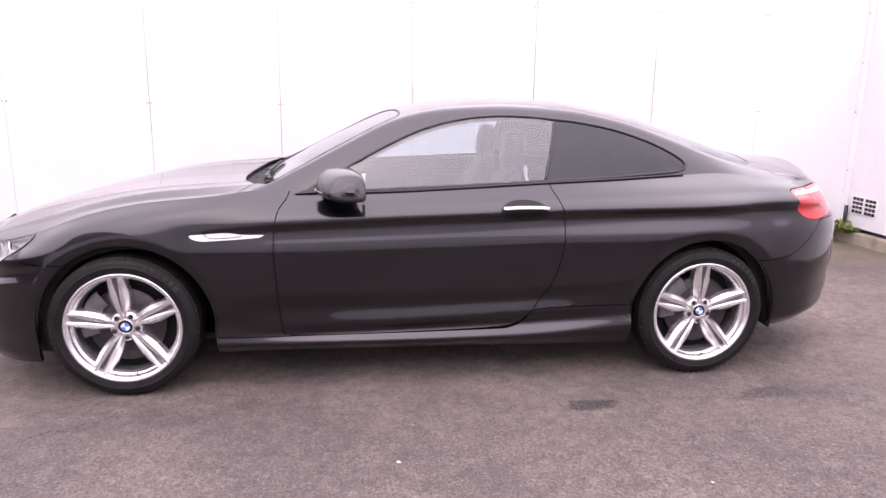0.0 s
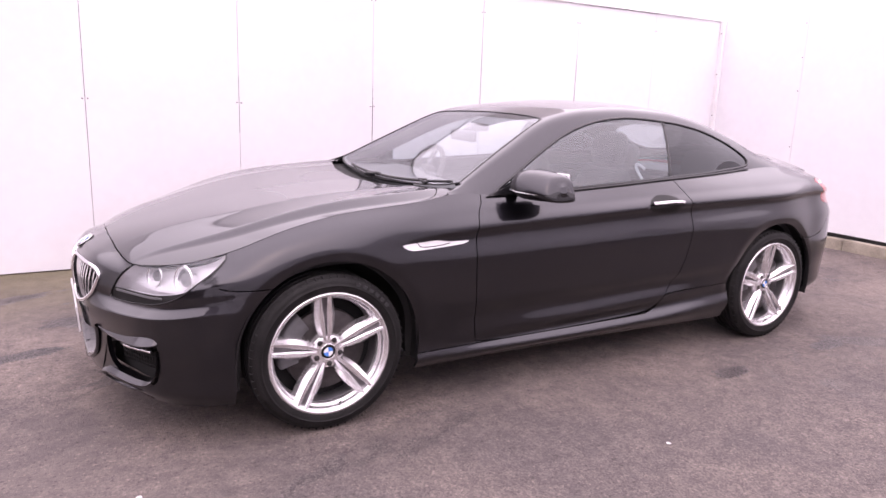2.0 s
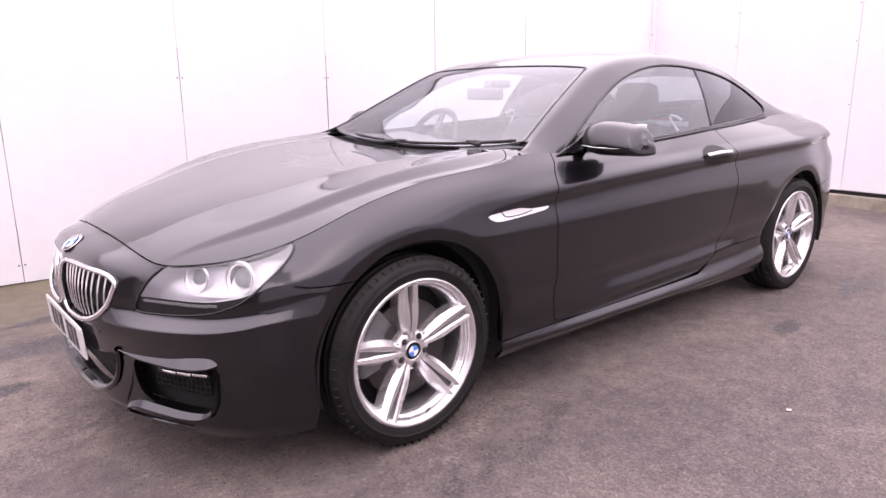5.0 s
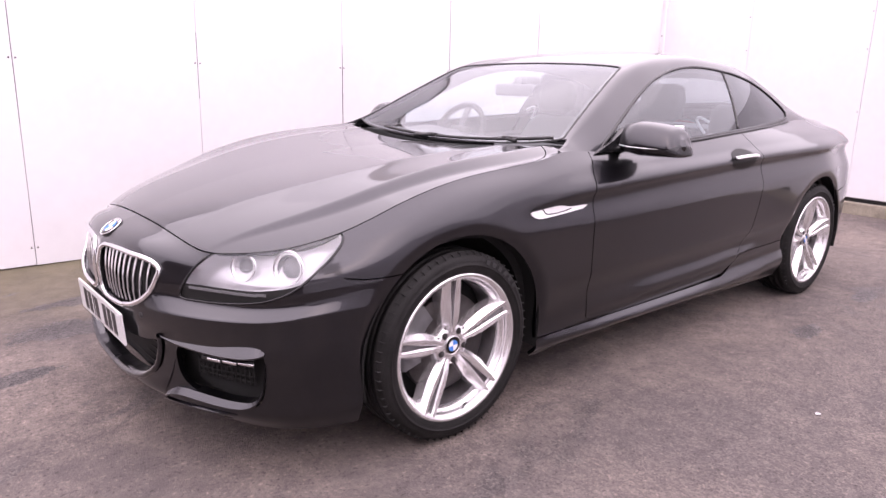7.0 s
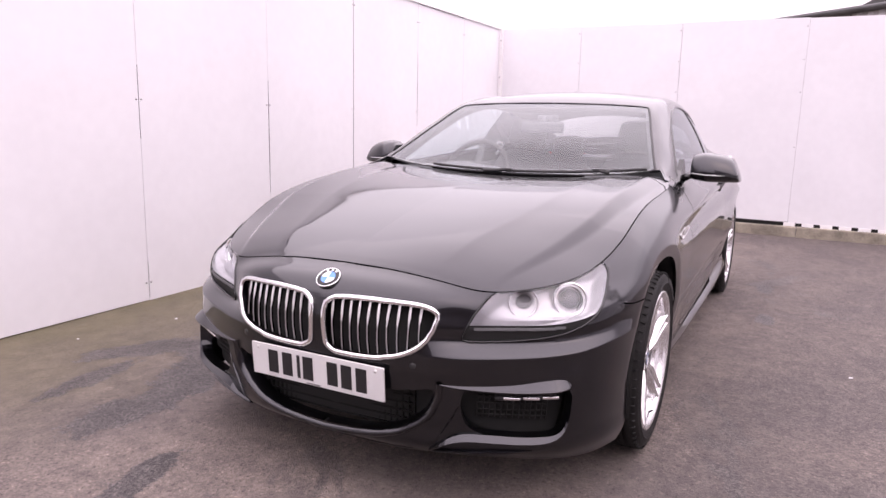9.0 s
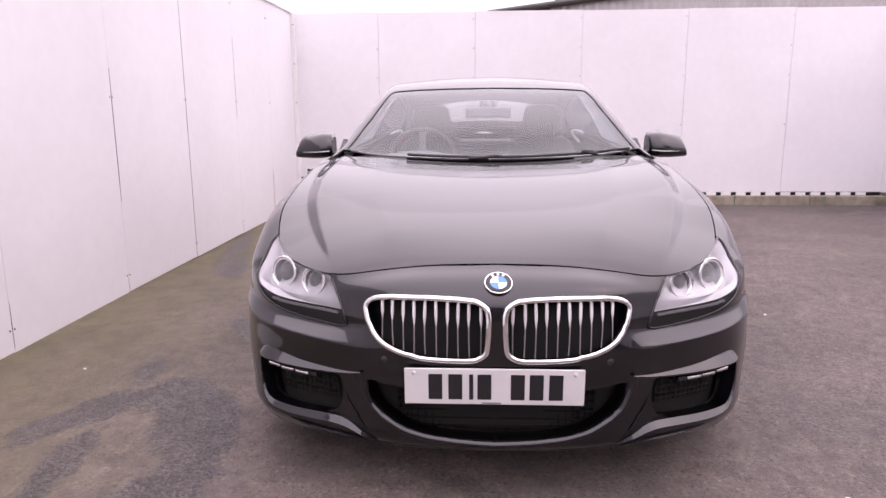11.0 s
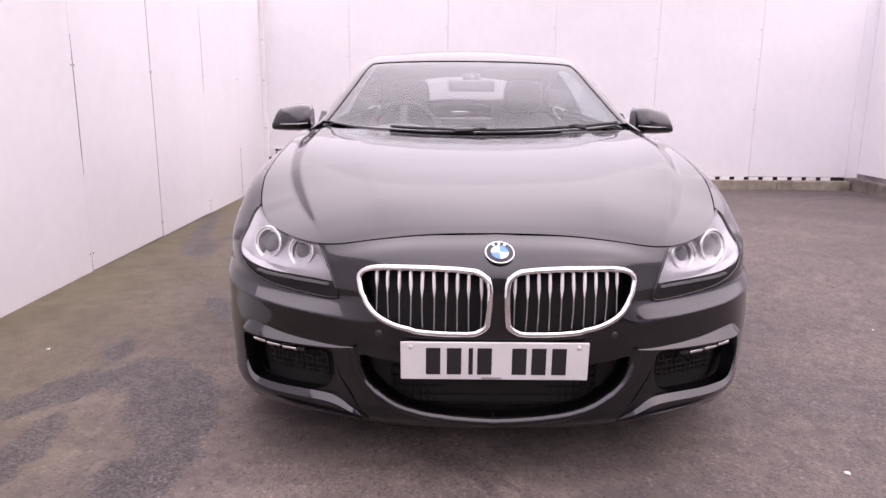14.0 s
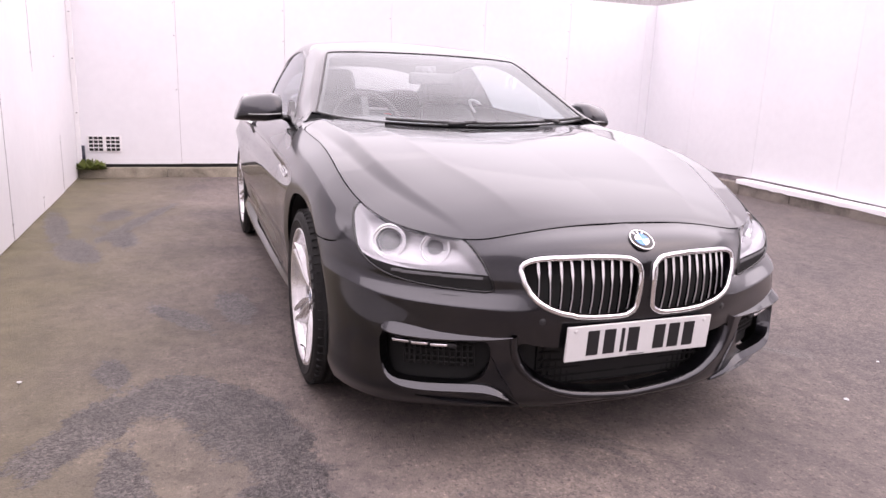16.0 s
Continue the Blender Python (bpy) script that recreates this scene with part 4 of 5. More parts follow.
def make_wheel():
    rim = [(.226, -.050), (.229, -.062), (.233, -.070), (.2385, -.073), (.2400, -.085), (.243, -.097), (.249, -.101), (.2535, -.106), (.2605, -.107), (.2645, -.103), (.2645, -.09)]
    w = mesh_object("wheel", *lathe(rim, 72), ALLOY, car, "silver twin-spoke alloy wheel")
    mesh_object("barrel", *lathe([(.236, .10), (.230, .04), (.224, -.01), (.2245, -.035), (.226, -.050)], 72), BARREL, w, "dark inner barrel of the wheel")
    tyre = [(.256, -.088), (.262, -.100), (.268, -.1055), (.276, -.1075), (.284, -.110), (.290, -.1105), (.291, -.1125), (.294, -.1125), (.295, -.1105), (.305, -.110), (.314, -.1065), (.322, -.101), (.329, -.092), (.3345, -.080)]
    tread = []
    for y in (-.080, -.058, -.050, -.025, -.017, .017, .025, .050, .058, .080):
        tread.append((.3370 - abs(y) * .02, y))
    prof = tyre + [p for k, p in enumerate(tread)] + [(.329, .092), (.314, .1065), (.294, .111), (.268, .105), (.250, .09)]
    groove = []
    for a, b in zip(prof, prof[1:]):
        groove.append(a)
        if a in tread and b in tread and abs(b[1] - a[1]) < .009:
            groove += [(a[0] - .006, a[1] + .001), (b[0] - .006, b[1] - .001)]
    groove.append(prof[-1])
    t = mesh_object("tyre", *lathe(groove, 96), RUBBER, w, "black low-profile tyre")
    shoulder = []
    for k in range(64):
        a = 2 * math.pi * k / 64
        c, s = math.cos(a), math.sin(a)
        v, f = block(-.0009, .0009, -.0995, -.074, -.013, .0008)
        shoulder.append(([((x * s + (.3338 + z) * c), y, (-x * c + (.3338 + z) * s)) for x, y, z in v], f))
    sip = mesh_object("tread_sipe", *merged(*shoulder), DARK, w)
    tagged(sip, kind="stuff")
    for k in range(6):
        a = math.radians(62 - 6.2 * k)
        o = part("raised_mark", box(bmesh.new(), -.0095, .0095, -.1122, -.107, -.0075, .0075), PLASTIC, w)
        o.matrix_basis = pose(.308 * math.cos(a), 0, .308 * math.sin(a), 0, 90 - math.degrees(a), 0)
    for k in range(5):
        s = mesh_object("spoke", *merged(spoke_blade(1), spoke_blade(-1)), ALLOY, w)
        s.matrix_basis = pose(0, 0, 0, 0, 72 * k)
        mesh_object("groove", *spoke_root(), GROOVE, s, "", False)
        s.data.polygons.foreach_set("use_smooth", [False] * len(s.data.polygons))
    mesh_object("hub", *lathe([(.0001, -.066), (.034, -.068), (.050, -.0695), (.066, -.067), (.074, -.058), (.080, -.03)], 40), ALLOY, w)
    for k in range(5):
        a = math.radians(90 + 36 + 72 * k)
        v, f = disc(.0115, -.0702, -.05, 12)
        mesh_object("bolt_hole", [(x + .054 * math.cos(a), y - .0005, z + .054 * math.sin(a)) for x, y, z in v], f, DARK, w)
        v, f = disc(.0065, -.0712, -.06, 6)
        mesh_object("wheel_bolt", [(x + .054 * math.cos(a), y, z + .054 * math.sin(a)) for x, y, z in v], f, STEEL, w)
    mesh_object("brake_disc", *lathe([(.07, -.035), (.172, -.035), (.175, -.030), (.175, -.008), (.172, -.004), (.07, -.004)], 56), STEEL, w, "worn steel brake disc")
    # added black disc closes the wheel, for the shade behind the spokes
    mesh_object("wheel_shade_disc", *lathe([(.001, .03), (.232, .03)], 40), DARK, w)
    vs, fs = [], []
    for i in range(13):
        a = math.radians(120 + 70 * i / 12)
        for r, y in ((.125, -.045), (.130, -.053), (.195, -.053), (.205, -.045), (.205, .01)):
            vs.append((r * math.cos(a), y, r * math.sin(a)))
    fs = [(i * 5 + k, i * 5 + k + 1, i * 5 + 6 + k, i * 5 + 5 + k) for i in range(12) for k in range(4)]
    mesh_object("brake_caliper", vs, fs, GREYTRIM, w)
    mesh_object("valve", *tube([(.02, -.085, -.236), (.021, -.100, -.222)], .004), PLASTIC, w)
    # round centre cap
    c = mesh_object("centre_cap", *merged(lathe([(.0001, -.0715), (.028, -.0715), (.033, -.0700), (.034, -.066)], 32)), GLOSSBLACK, w, "round centre cap with blue and white quarters")
    mesh_object("cap_ring", *tube([(.0325 * math.cos(a), -.0705, .0325 * math.sin(a)) for a in np.linspace(0, 2 * math.pi, 33)[:-1]], .0018, True, 6), CHROME, w)
    for k in range(4):
        mesh_object("cap_quarter", *quarter(.020, -.0728, math.pi / 2 * k), BLUE if k % 2 == 0 else BADGEWHITE, w)
    return w

WHEELS = make_wheel()
WHEELS.matrix_basis = pose(0.012, -.793, .337, 0, -6, 0)
copy_thing(WHEELS, pose(2.855, -.787, .337, 0, -1, 0))
copy_thing(WHEELS, pose(0.012, .793, .337, 0, 20, 180))
copy_thing(WHEELS, pose(2.855, .787, .337, 0, 31, 180))

# ---- lamps at the front ----
def ring_basis(n):
    n = Vector(n).normalized()
    return n.to_track_quat('-Y', 'Z').to_matrix().to_4x4()

def headlamp_unit(side):
    S = -1 if side else 1
    brow = zS - curve([(-.31, .598), (.04, .605), (.20, .620), (.30, .643), (.42, .680)], nose(SIDE.V)[:, 0])
    lens = shell("headlamp", SIDE.cut(headlamp + 0.001, -brow), LENS, car, "clear headlamp with twin round projectors", 0.0, side, -0.001)
    V, N, F = SIDE.cut(headlamp + 0.001)
    d = np.clip(-inside(HEADLAMP, nose(V)) / 0.03, 0, 1)
    W = V - N * (0.006 + 0.045 * d)[:, None]
    shell("housing", (W, N, F), LAMPSILVER, lens, "", 0.0, side)
    P = resample(HEADLAMP, 110)
    pts, nor = SIDE.at(nose, P, FRONT & (np.abs(headlamp) < .12))
    rim = np.interp(P[:, 0], BELT[:90, 0] - BELT[:90, 1], BELT[:90, 2]) - P[:, 1] > .006
    k = next(i for i in range(110) if rim[i] and not rim[i - 1])
    low = np.roll(np.arange(110), -k)
    low = low[:int(np.argmin(rim[low]))]
    mesh_object("lamp_seal", *tube(pts[low] * (1, S, 1), .0042, False, 6, 1, nor[low] * (1, S, 1)), GLOSSBLACK, lens)
    # dark strip along the foot, blackened for the shade under its ledge
    shell("foot_strip", offset_piece(SIDE.cut(headlamp + 0.001, brow - .001), -0.0045), DARK, lens, "black strip along the lamp's foot, recess shade put into its colour", 0.0, side)
    for cx, cy, cz, r in ((-.602, -.583, .654, .043), (-.515, -.705, .662, .049)):
        B = Matrix.Translation((cx, cy * S, cz)) @ ring_basis((-.86, -.42 * S, .16))
        bowl = mesh_object("projector_bowl", *lathe([(r * 1.12, -.010), (r * 1.05, -.016), (r * .95, -.006), (r * .72, .012), (r * .68, .03)], 40), CHROME, lens)
        bowl.matrix_basis = B
        eye = mesh_object("light_ring", *tube([(r * .90 * math.cos(a), -.008, r * .90 * math.sin(a)) for a in np.linspace(0, 2 * math.pi, 41)[:-1]], .0030, True, 8), SATIN, lens)
        eye.matrix_basis = B
        ball = mesh_object("projector_lens", *lathe([(.0001, -.012), (r * .3, -.010), (r * .55, -.002), (r * .68, .012)], 32), GREYTRIM, lens)
        ball.matrix_basis = B
    for k in range(9):
        q = -.24 + .042 * k
        p, n = SIDE.at(nose, [(q, float(curve([(-.31, .587), (.04, .594), (.20, .610), (.30, .634)], q)))], FRONT & (np.abs(headlamp) < .2))
        o = part("led", box(bmesh.new(), -.016, .016, -.003, .004, -.004, .004, .001), GREYTRIM, lens)
        o.matrix_basis = Matrix.Translation(Vector((p[0] - n[0] * .002) * np.array((1, S, 1)))) @ ring_basis(n[0] * np.array((1, S, 1)))
    return lens

for side in (False, True):
    headlamp_unit(side)
    lamp = shell("tail_lamp", SIDE.cut(taillamp + 0.001), RED, car, "red tail lamp" if not side else "", 0.008, side)
    shell("tail_lamp_band", offset_piece(SIDE.cut(taillamp + 0.012, np.abs(zS - .945) - .008), .0015), BADGEWHITE, lamp, "", 0.0, side)

# ---- kidney grilles ----
def grille(side):
    S = -1 if side else 1
    P = resample(KIDNEY, 72)
    pts, nor = SIDE.at(yz, P, FRONT & (xS < -.5))
    pts[:, 0] -= .004
    pts2, nor2 = pts * (1, S, 1), nor * (1, S, 1)
    g = mesh_object("grille", *tube(pts2, .0088, True, 10, 0.85, nor2), CHROME, car, "chrome-framed kidney grille with upright bars")
    for i in range(10):
        y = .047 + .0322 * i
        zs = np.linspace(.47, .68, 120)
        ins = inside(KIDNEY, np.c_[np.full(120, y), zs]) < -.004
        if not ins.any():
            continue
        z0, z1 = zs[ins][0], zs[ins][-1]
        a, _ = SIDE.at(yz, [(y, z0), (y, (z0 + z1) / 2), (y, z1)], FRONT & (xS < -.5))
        rows, fs = [], []
        for t in (0, .25, .48, .55, .62, .7, .8, .92, 1):
            p = (1 - t) ** 2 * a[0] + 2 * t * (1 - t) * (2 * a[1] - .5 * a[0] - .5 * a[2]) + t * t * a[2]
            w = .0018 + .0033 * min(1, max(0, (t - .56) / .14)) * min(1, (1 - t) / .12 + .35)
            x = p[0] + .006 + .010 * (1 - t) * 0.6
            rows += [(x + .012, S * (p[1] - w), p[2]), (x + .004, S * (p[1] - w), p[2]), (x, S * p[1], p[2]), (x + .004, S * (p[1] + w), p[2]), (x + .012, S * (p[1] + w), p[2])]
        for r in range(8):
            for c in range(4):
                f = (r * 5 + c, r * 5 + c + 1, r * 5 + 6 + c, r * 5 + 5 + c)
                fs.append(f)
        o = mesh_object("slat", rows, fs, SATIN, g)
        o.data.materials.append(GLOSSBLACK)
        o.data.materials.append(STEM)
        o.data.polygons.foreach_set("material_index", [1 if k % 4 in (0, 3) else (0 if k // 4 >= 3 else 2) for k in range(len(fs))])
    return g

grille(False)
grille(True)
# black sheet added for the shade behind the bars
shell("grille_shade", offset_piece(SIDE.cut(kidney - .01), -.055), DARK, car, "", 0.0, both=True)

# ---- front number plate, badge, lower grilles ----
plate = part("number_plate", box(bmesh.new(), -.004, .004, -.26, .26, -.0555, .0555, .003), WHITEPLATE, car, "white front number plate with dark bars")
plate.matrix_basis = pose(-.882, .007, .410, 0, -4, 0)
for k, y in enumerate((.170, .112, .066, .028, -.068, -.122, -.178)):
    part("bar", box(bmesh.new(), -.0052, -.0035, y - (.006 if k == 2 else .020), y + (.006 if k == 2 else .020), -.0395, .0395), INK, plate)
part("maker_line", box(bmesh.new(), -.0052, -.0035, -.02, .035, -.052, -.049), GREYTRIM, plate)
for y in (-.232, .232):
    v, f = lathe([(.0001, -.0062), (.006, -.0058), (.0072, -.003)], 16, 'x')
    mesh_object("screw_cap", [(x, yy + y, z + .042) for x, yy, z in v], f, WHITEPLATE, plate)
p, n = SIDE.at(yz, [(.004, .702)], FRONT & (xS < -.5))
roundel(car, Matrix.Translation(Vector(p[0] + n[0] * .002)) @ ring_basis(n[0]), .041)

def mesh_grille(name, y0, y1, z0, z1, x, ny, nz, parent, mat):
    lots = [block(x, x + .01, y0 + (y1 - y0) * i / ny - .003, y0 + (y1 - y0) * i / ny + .003, z0, z1) for i in range(ny + 1)]
    lots += [block(x - .004, x + .012, y0, y1, z0 + (z1 - z0) * i / nz - .003, z0 + (z1 - z0) * i / nz + .003) for i in range(nz + 1)]
    return mesh_object(name, *merged(*lots), mat, parent, smooth=False)

mesh_grille("lower_grille", -.30, .30, .240, .375, -.780, 28, 5, car, MESHBLACK)
# black sheet added for the shade deep in the intake
shell("intake_shade", offset_piece(SIDE.cut(intake - .01), -.07), DARK, car, "", 0.0, both=True)
edge = rounded([(0, .214), (.12, .221), (.27, .246), (.365, .306), (.398, .378), (.402, .425)], 3, False)
pts, nor = SIDE.at(yz, resample(edge, 40, False), FRONT & (xS < -.5))
both_pts = np.vstack([pts[::-1] * (1, -1, 1), pts[1:]])
both_nor = np.vstack([nor[::-1] * (1, -1, 1), nor[1:]])
flat = np.c_[both_nor[:, :2], np.zeros(len(both_nor))]
flat /= np.linalg.norm(flat, axis=1)[:, None]
side_in = np.c_[np.zeros(len(both_pts)), np.sign(-both_pts[:, 1]) * np.clip(np.abs(both_pts[:, 1]) / .4, 0, 1) ** 4, 1 - .6 * np.clip(np.abs(both_pts[:, 1]) / .4, 0, 1) ** 4]
lip_rows = [both_pts - flat * .05 + side_in * .012, both_pts - flat * .004 + side_in * .010, both_pts + flat * .010 - side_in * .000, both_pts + flat * .011 - side_in * .010, both_pts + flat * .0 - side_in * .018]
vs, fs, n = [], [], len(both_pts)
for r in lip_rows:
    vs += [tuple(v) for v in r]
for k in range(4):
    for i in range(n - 1):
        fs.append((k * n + i, k * n + i + 1, (k + 1) * n + i + 1, (k + 1) * n + i))
mesh_object("intake_lip", vs, fs, PAINT, car, "gloss black intake lip")

def chamfer(name, line, widths, proud, mask, S, label):
    """A bevelled ridge along a line on the nose, whose upper face leans out at about 45 degrees."""
    P = resample(rounded(line, 2, False), 30, False)
    p, n = SIDE.at(nose, P, mask)
    out = np.c_[n[:, 0], n[:, 1], np.zeros(30)]
    out /= np.linalg.norm(out, axis=1)[:, None] + 1e-9
    for _ in range(3):
        p[1:-1] = .25 * p[:-2] + .5 * p[1:-1] + .25 * p[2:]
        out[1:-1] = .25 * out[:-2] + .5 * out[1:-1] + .25 * out[2:]
    w = curve(widths, np.linspace(0, 1, 30))[:, None]
    up = np.array((0, 0, 1.0))
    fr = p + out * (w * .85 if proud is None else proud * np.clip(w / .012, .2, 1))
    rowset = [fr - out * (w * .8 + .04) + up * w * .85, fr - out * w * .8 + up * w * .8, fr, fr - out * .002 - up * .005, p - out * .02 - up * .010]
    vs, fs = [], []
    for r in rowset:
        vs += [tuple(v) for v in r * (1, S, 1)]
    for k in range(4):
        for i in range(29):
            f = (k * 30 + i, k * 30 + i + 1, (k + 1) * 30 + i + 1, (k + 1) * 30 + i)
            fs.append(f if S > 0 else f[::-1])
    return mesh_object(name, vs, fs, PAINT, car, label, smooth=False)

SHELF = rounded([(-.37, .522), (-.36, .540), (-.05, .548), (.2, .576), (.34, .650), (.41, .71), (.425, .70), (.36, .63), (.22, .556), (0, .528), (-.33, .508)], 1)
for side in (False, True):
    S = -1 if side else 1
    shelf = away(inside(SHELF, nose(SIDE.V)), FRONT)
    m = FRONT & (np.abs(nose(SIDE.V)[:, 0] + .17) < .50) & (zS < .50)
    # ramp over the opening, its lower lip, the skirt below and the strut beside the middle intake
    chamfer("bumper_ramp", [(-.41, .418), (-.30, .413), (-.1, .413), (.06, .423), (.125, .430)], [(0, .002), (.5, .020), (.85, .034), (.95, .026), (1, .006)], None, m, S, "gloss black ramp over the fog lamp opening" if not side else "")
    chamfer("splitter_blade", [(-.43, .196), (-.395, .226), (-.33, .250), (-.2, .250), (-.05, .246), (.06, .254), (.108, .283), (.124, .33), (.127, .40)], [(0, .004), (.22, .022), (.65, .020), (.8, .011), (1, .004)], .026, m, S, "gloss black lip under the fog lamp opening" if not side else "")
    chamfer("lower_skirt", [(-.43, .196), (-.36, .200), (-.2, .206), (-.02, .216)], [(0, .003), (.2, .030), (.5, .020), (1, .003)], .012, m, S, "")
    chamfer("strut_edge", [(-.42, .225), (-.39, .262), (-.355, .31), (-.33, .36)], [(0, .003), (.4, .010), (1, .003)], .006, m, S, "")
    # black sheet added for the shade inside the fog lamp opening
    shell("fog_shade", offset_piece(SIDE.cut(foghole - .008), -.060), DARK, car, "", 0.0, side)
    grid = []
    for i in range(13):
        q = -.26 + .025 * i
        a, n = SIDE.at(nose, [(q, .30), (q, .375)], FRONT & (np.abs(foghole) < .15))
        grid.append(tube((a - n * .045) * (1, S, 1), .0035, False, 5))
    for z in (.31, .33, .35, .37):
        a, n = SIDE.at(nose, [(-.26 + .02 * i, z) for i in range(16)], FRONT & (np.abs(foghole) < .15))
        grid.append(tube((a - n * .045) * (1, S, 1), .003, False, 5))
    mesh_object("fog_grille", *merged(*grid), DARK, car)
    a, n = SIDE.at(nose, [(-.19 + .0135 * i, .384 + .0005 * i) for i in range(20)], FRONT & (np.abs(foghole) < .15))
    fog = mesh_object("fog_lamp", *tube((a - n * .014) * (1, S, 1), .0095, False, 8), PLASTIC, car, "slim fog lamp strip")
    for i in (5, 11, 17):
        v, f = block(-.026, .026, -.005, .004, -.0055, .0055, .004)
        o = mesh_object("led", v, f, CHROME, fog)
        o.matrix_basis = Matrix.Translation(Vector((a[i] - n[i] * .004) * np.array((1, S, 1)))) @ ring_basis(n[i] * np.array((1, S, 1)))
    for y, z in ((.33, .475),):
        a, n = SIDE.at(yz, [(y, z)], FRONT & (xS < -.4))
        o = mesh_object("parking_sensor", *lathe([(.0001, -.0015), (.0095, -.0015), (.011, .0005), (.011, .003)], 20), PLASTIC, car)
        o.matrix_basis = Matrix.Translation(Vector(a[0] * np.array((1, S, 1)))) @ ring_basis(n[0] * np.array((1, S, 1)))

# ---- side details ----
def side_vent(side):
    S = -1 if side else 1
    # an arrow-tailed chrome blade in a shallow recess, with a second leaf laid on its upper half
    out = rounded([(.318, .774), (.405, .779), (.495, .784), (.528, .779), (.550, .7735), (.60, .7715), (.664, .7715), (.673, .766), (.665, .760), (.55, .752), (.42, .746), (.372, .746), (.345, .756)], 1)
    f = inside(out, xz(SIDE.V))
    v = shell("side_vent", SIDE.cut(f), SATIN, car, "chrome side vent blade", 0.006, side, .004)
    line = rounded([(.394, .777), (.404, .768), (.416, .759), (.440, .7565), (.500, .758), (.535, .762), (.562, .767)], 2, False)
    p, n = SIDE.at(xz, line, (np.abs(f) < .08) & (SIDE.V[:, 0] > .2))
    mesh_object("leaf_seam", *tube((p + n * .0045) * (1, S, 1), .0019, False, 6, .6, n * (1, S, 1)), GLOSSBLACK, v)

def door_handle(side):
    S = -1 if side else 1
    oval = np.array([(1.892 + .118 * math.cos(a), .872 + .052 * math.sin(a) * (1 if math.sin(a) > 0 else .95)) for a in np.linspace(0, 2 * math.pi, 49)[:-1]])
    # black oval laid on the door in place of the hollow's shade
    cup = shell("handle_cup", SIDE.cut(inside(oval, xz(SIDE.V))), CUP, car, "", 0.0, side, .0025)
    xs = np.linspace(1.785, 2.005, 24)
    a, n = SIDE.at(xz, [(x, .880 + .006 * (x - 1.785)) for x in xs])
    rise = .026 * np.sin(np.pi * np.linspace(0.06, .94, 24)) ** .6
    P = (a + n * rise[:, None])
    v, f = tube(P * (1, S, 1), .0125 * np.sin(np.pi * np.linspace(.10, .90, 24)) ** .35, False, 10, .75, n * (1, S, 1))
    h = mesh_object("door_handle", v, f, PAINT, car, "gloss black door handle with a chrome strip" if not side else "")
    v, f = tube((P + n * .0085 + (0, 0, .001)) * (1, S, 1), .0085, False, 8, .5, n * (1, S, 1))
    mesh_object("chrome_strip", v, f, SATIN, h)

def wing_mirror(side):
    S = -1 if side else 1
    # a domed wedge with a slanting nose: sections from the inner end to the outer end
    rings = [(-.836, 1.000, 1.013, .072, .046), (-.845, 1.003, 1.013, .102, .064), (-.90, 1.014, 1.012, .116, .073), (-.955, 1.030, 1.009, .112, .070), (-1.000, 1.046, 1.006, .104, .065), (-1.022, 1.053, 1.003, .098, .061), (-1.030, 1.056, 1.002, .094, .0575), (-1.0345, 1.058, 1.002, .086, .0515), (-1.0365, 1.059, 1.002, .066, .039), (-1.0375, 1.060, 1.001, .025, .014)]
    section = resample(rounded([(-1.0, -.30), (-.86, .40), (-.55, .88), (.05, 1.0), (.52, .90), (.72, .60), (.76, -.60), (.72, -.98), (-.40, -.96), (-.92, -.74)], 2), 40)
    vs, fs, n = [], [], 40
    for y, cx, cz, rx, rz in rings:
        for x, z in section:
            vs.append((cx + rx * x, (y + .36 * rz * z * (abs(y) - .836) / .19) * S, cz + rz * z))
    m = len(rings)
    for i in range(m - 1):
        for k in range(n):
            q = (i * n + k, i * n + (k + 1) % n, (i + 1) * n + (k + 1) % n, (i + 1) * n + k)
            fs.append(q[::-1] if S > 0 else q)
    fs += [tuple(range(n)), tuple((m - 1) * n + k for k in range(n))]
    mir = mesh_object("wing_mirror", vs, fs, PAINT, car, "gloss black door mirror")
    mir.data.polygons.foreach_set("use_smooth", [k < (m - 1) * n for k in range(len(mir.data.polygons))])
    mir.data.materials.append(GLOSSBLACK)
    mir.data.polygons.foreach_set("material_index", [1 if k < (m - 1) * n and section[k % n][1] < -.42 else 0 for k in range(len(mir.data.polygons))])
    low = []
    for y, cx, cz, rx, rz in rings[1:-3]:
        low.append((cx - rx * .99, y * S, cz - rz * .42))
    mesh_object("lower_seam", *tube(low, .0022, False, 5), SATIN, mir)
    mesh_object("mirror_glass", *block(1.112, 1.126, min(-.87 * S, -.998 * S), max(-.87 * S, -.998 * S), .962, 1.066, .004), CHROME, mir)
    foot = [(.95, -.795 * S, .955), (.955, -.83 * S, .968), (.975, -.865 * S, .978), (.995, -.90 * S, .985)]
    mesh_object("mirror_arm", *tube(foot, [.036, .026, .024, .028], False, 12, .55), GLOSSBLACK, mir)
    sail = [(.80, -.803, .950), (.985, -.803, .962), (1.02, -.785, 1.045), (.93, -.790, .995)]
    mesh_object("mirror_sail", [(x, (y - .006) * S, z) for x, y, z in sail] + [(x, (y + .02) * S, z) for x, y, z in sail], [(0, 1, 2, 3), (4, 5, 6, 7), (0, 1, 5, 4), (1, 2, 6, 5), (2, 3, 7, 6), (3, 0, 4, 7)], GLOSSBLACK, mir, smooth=False)

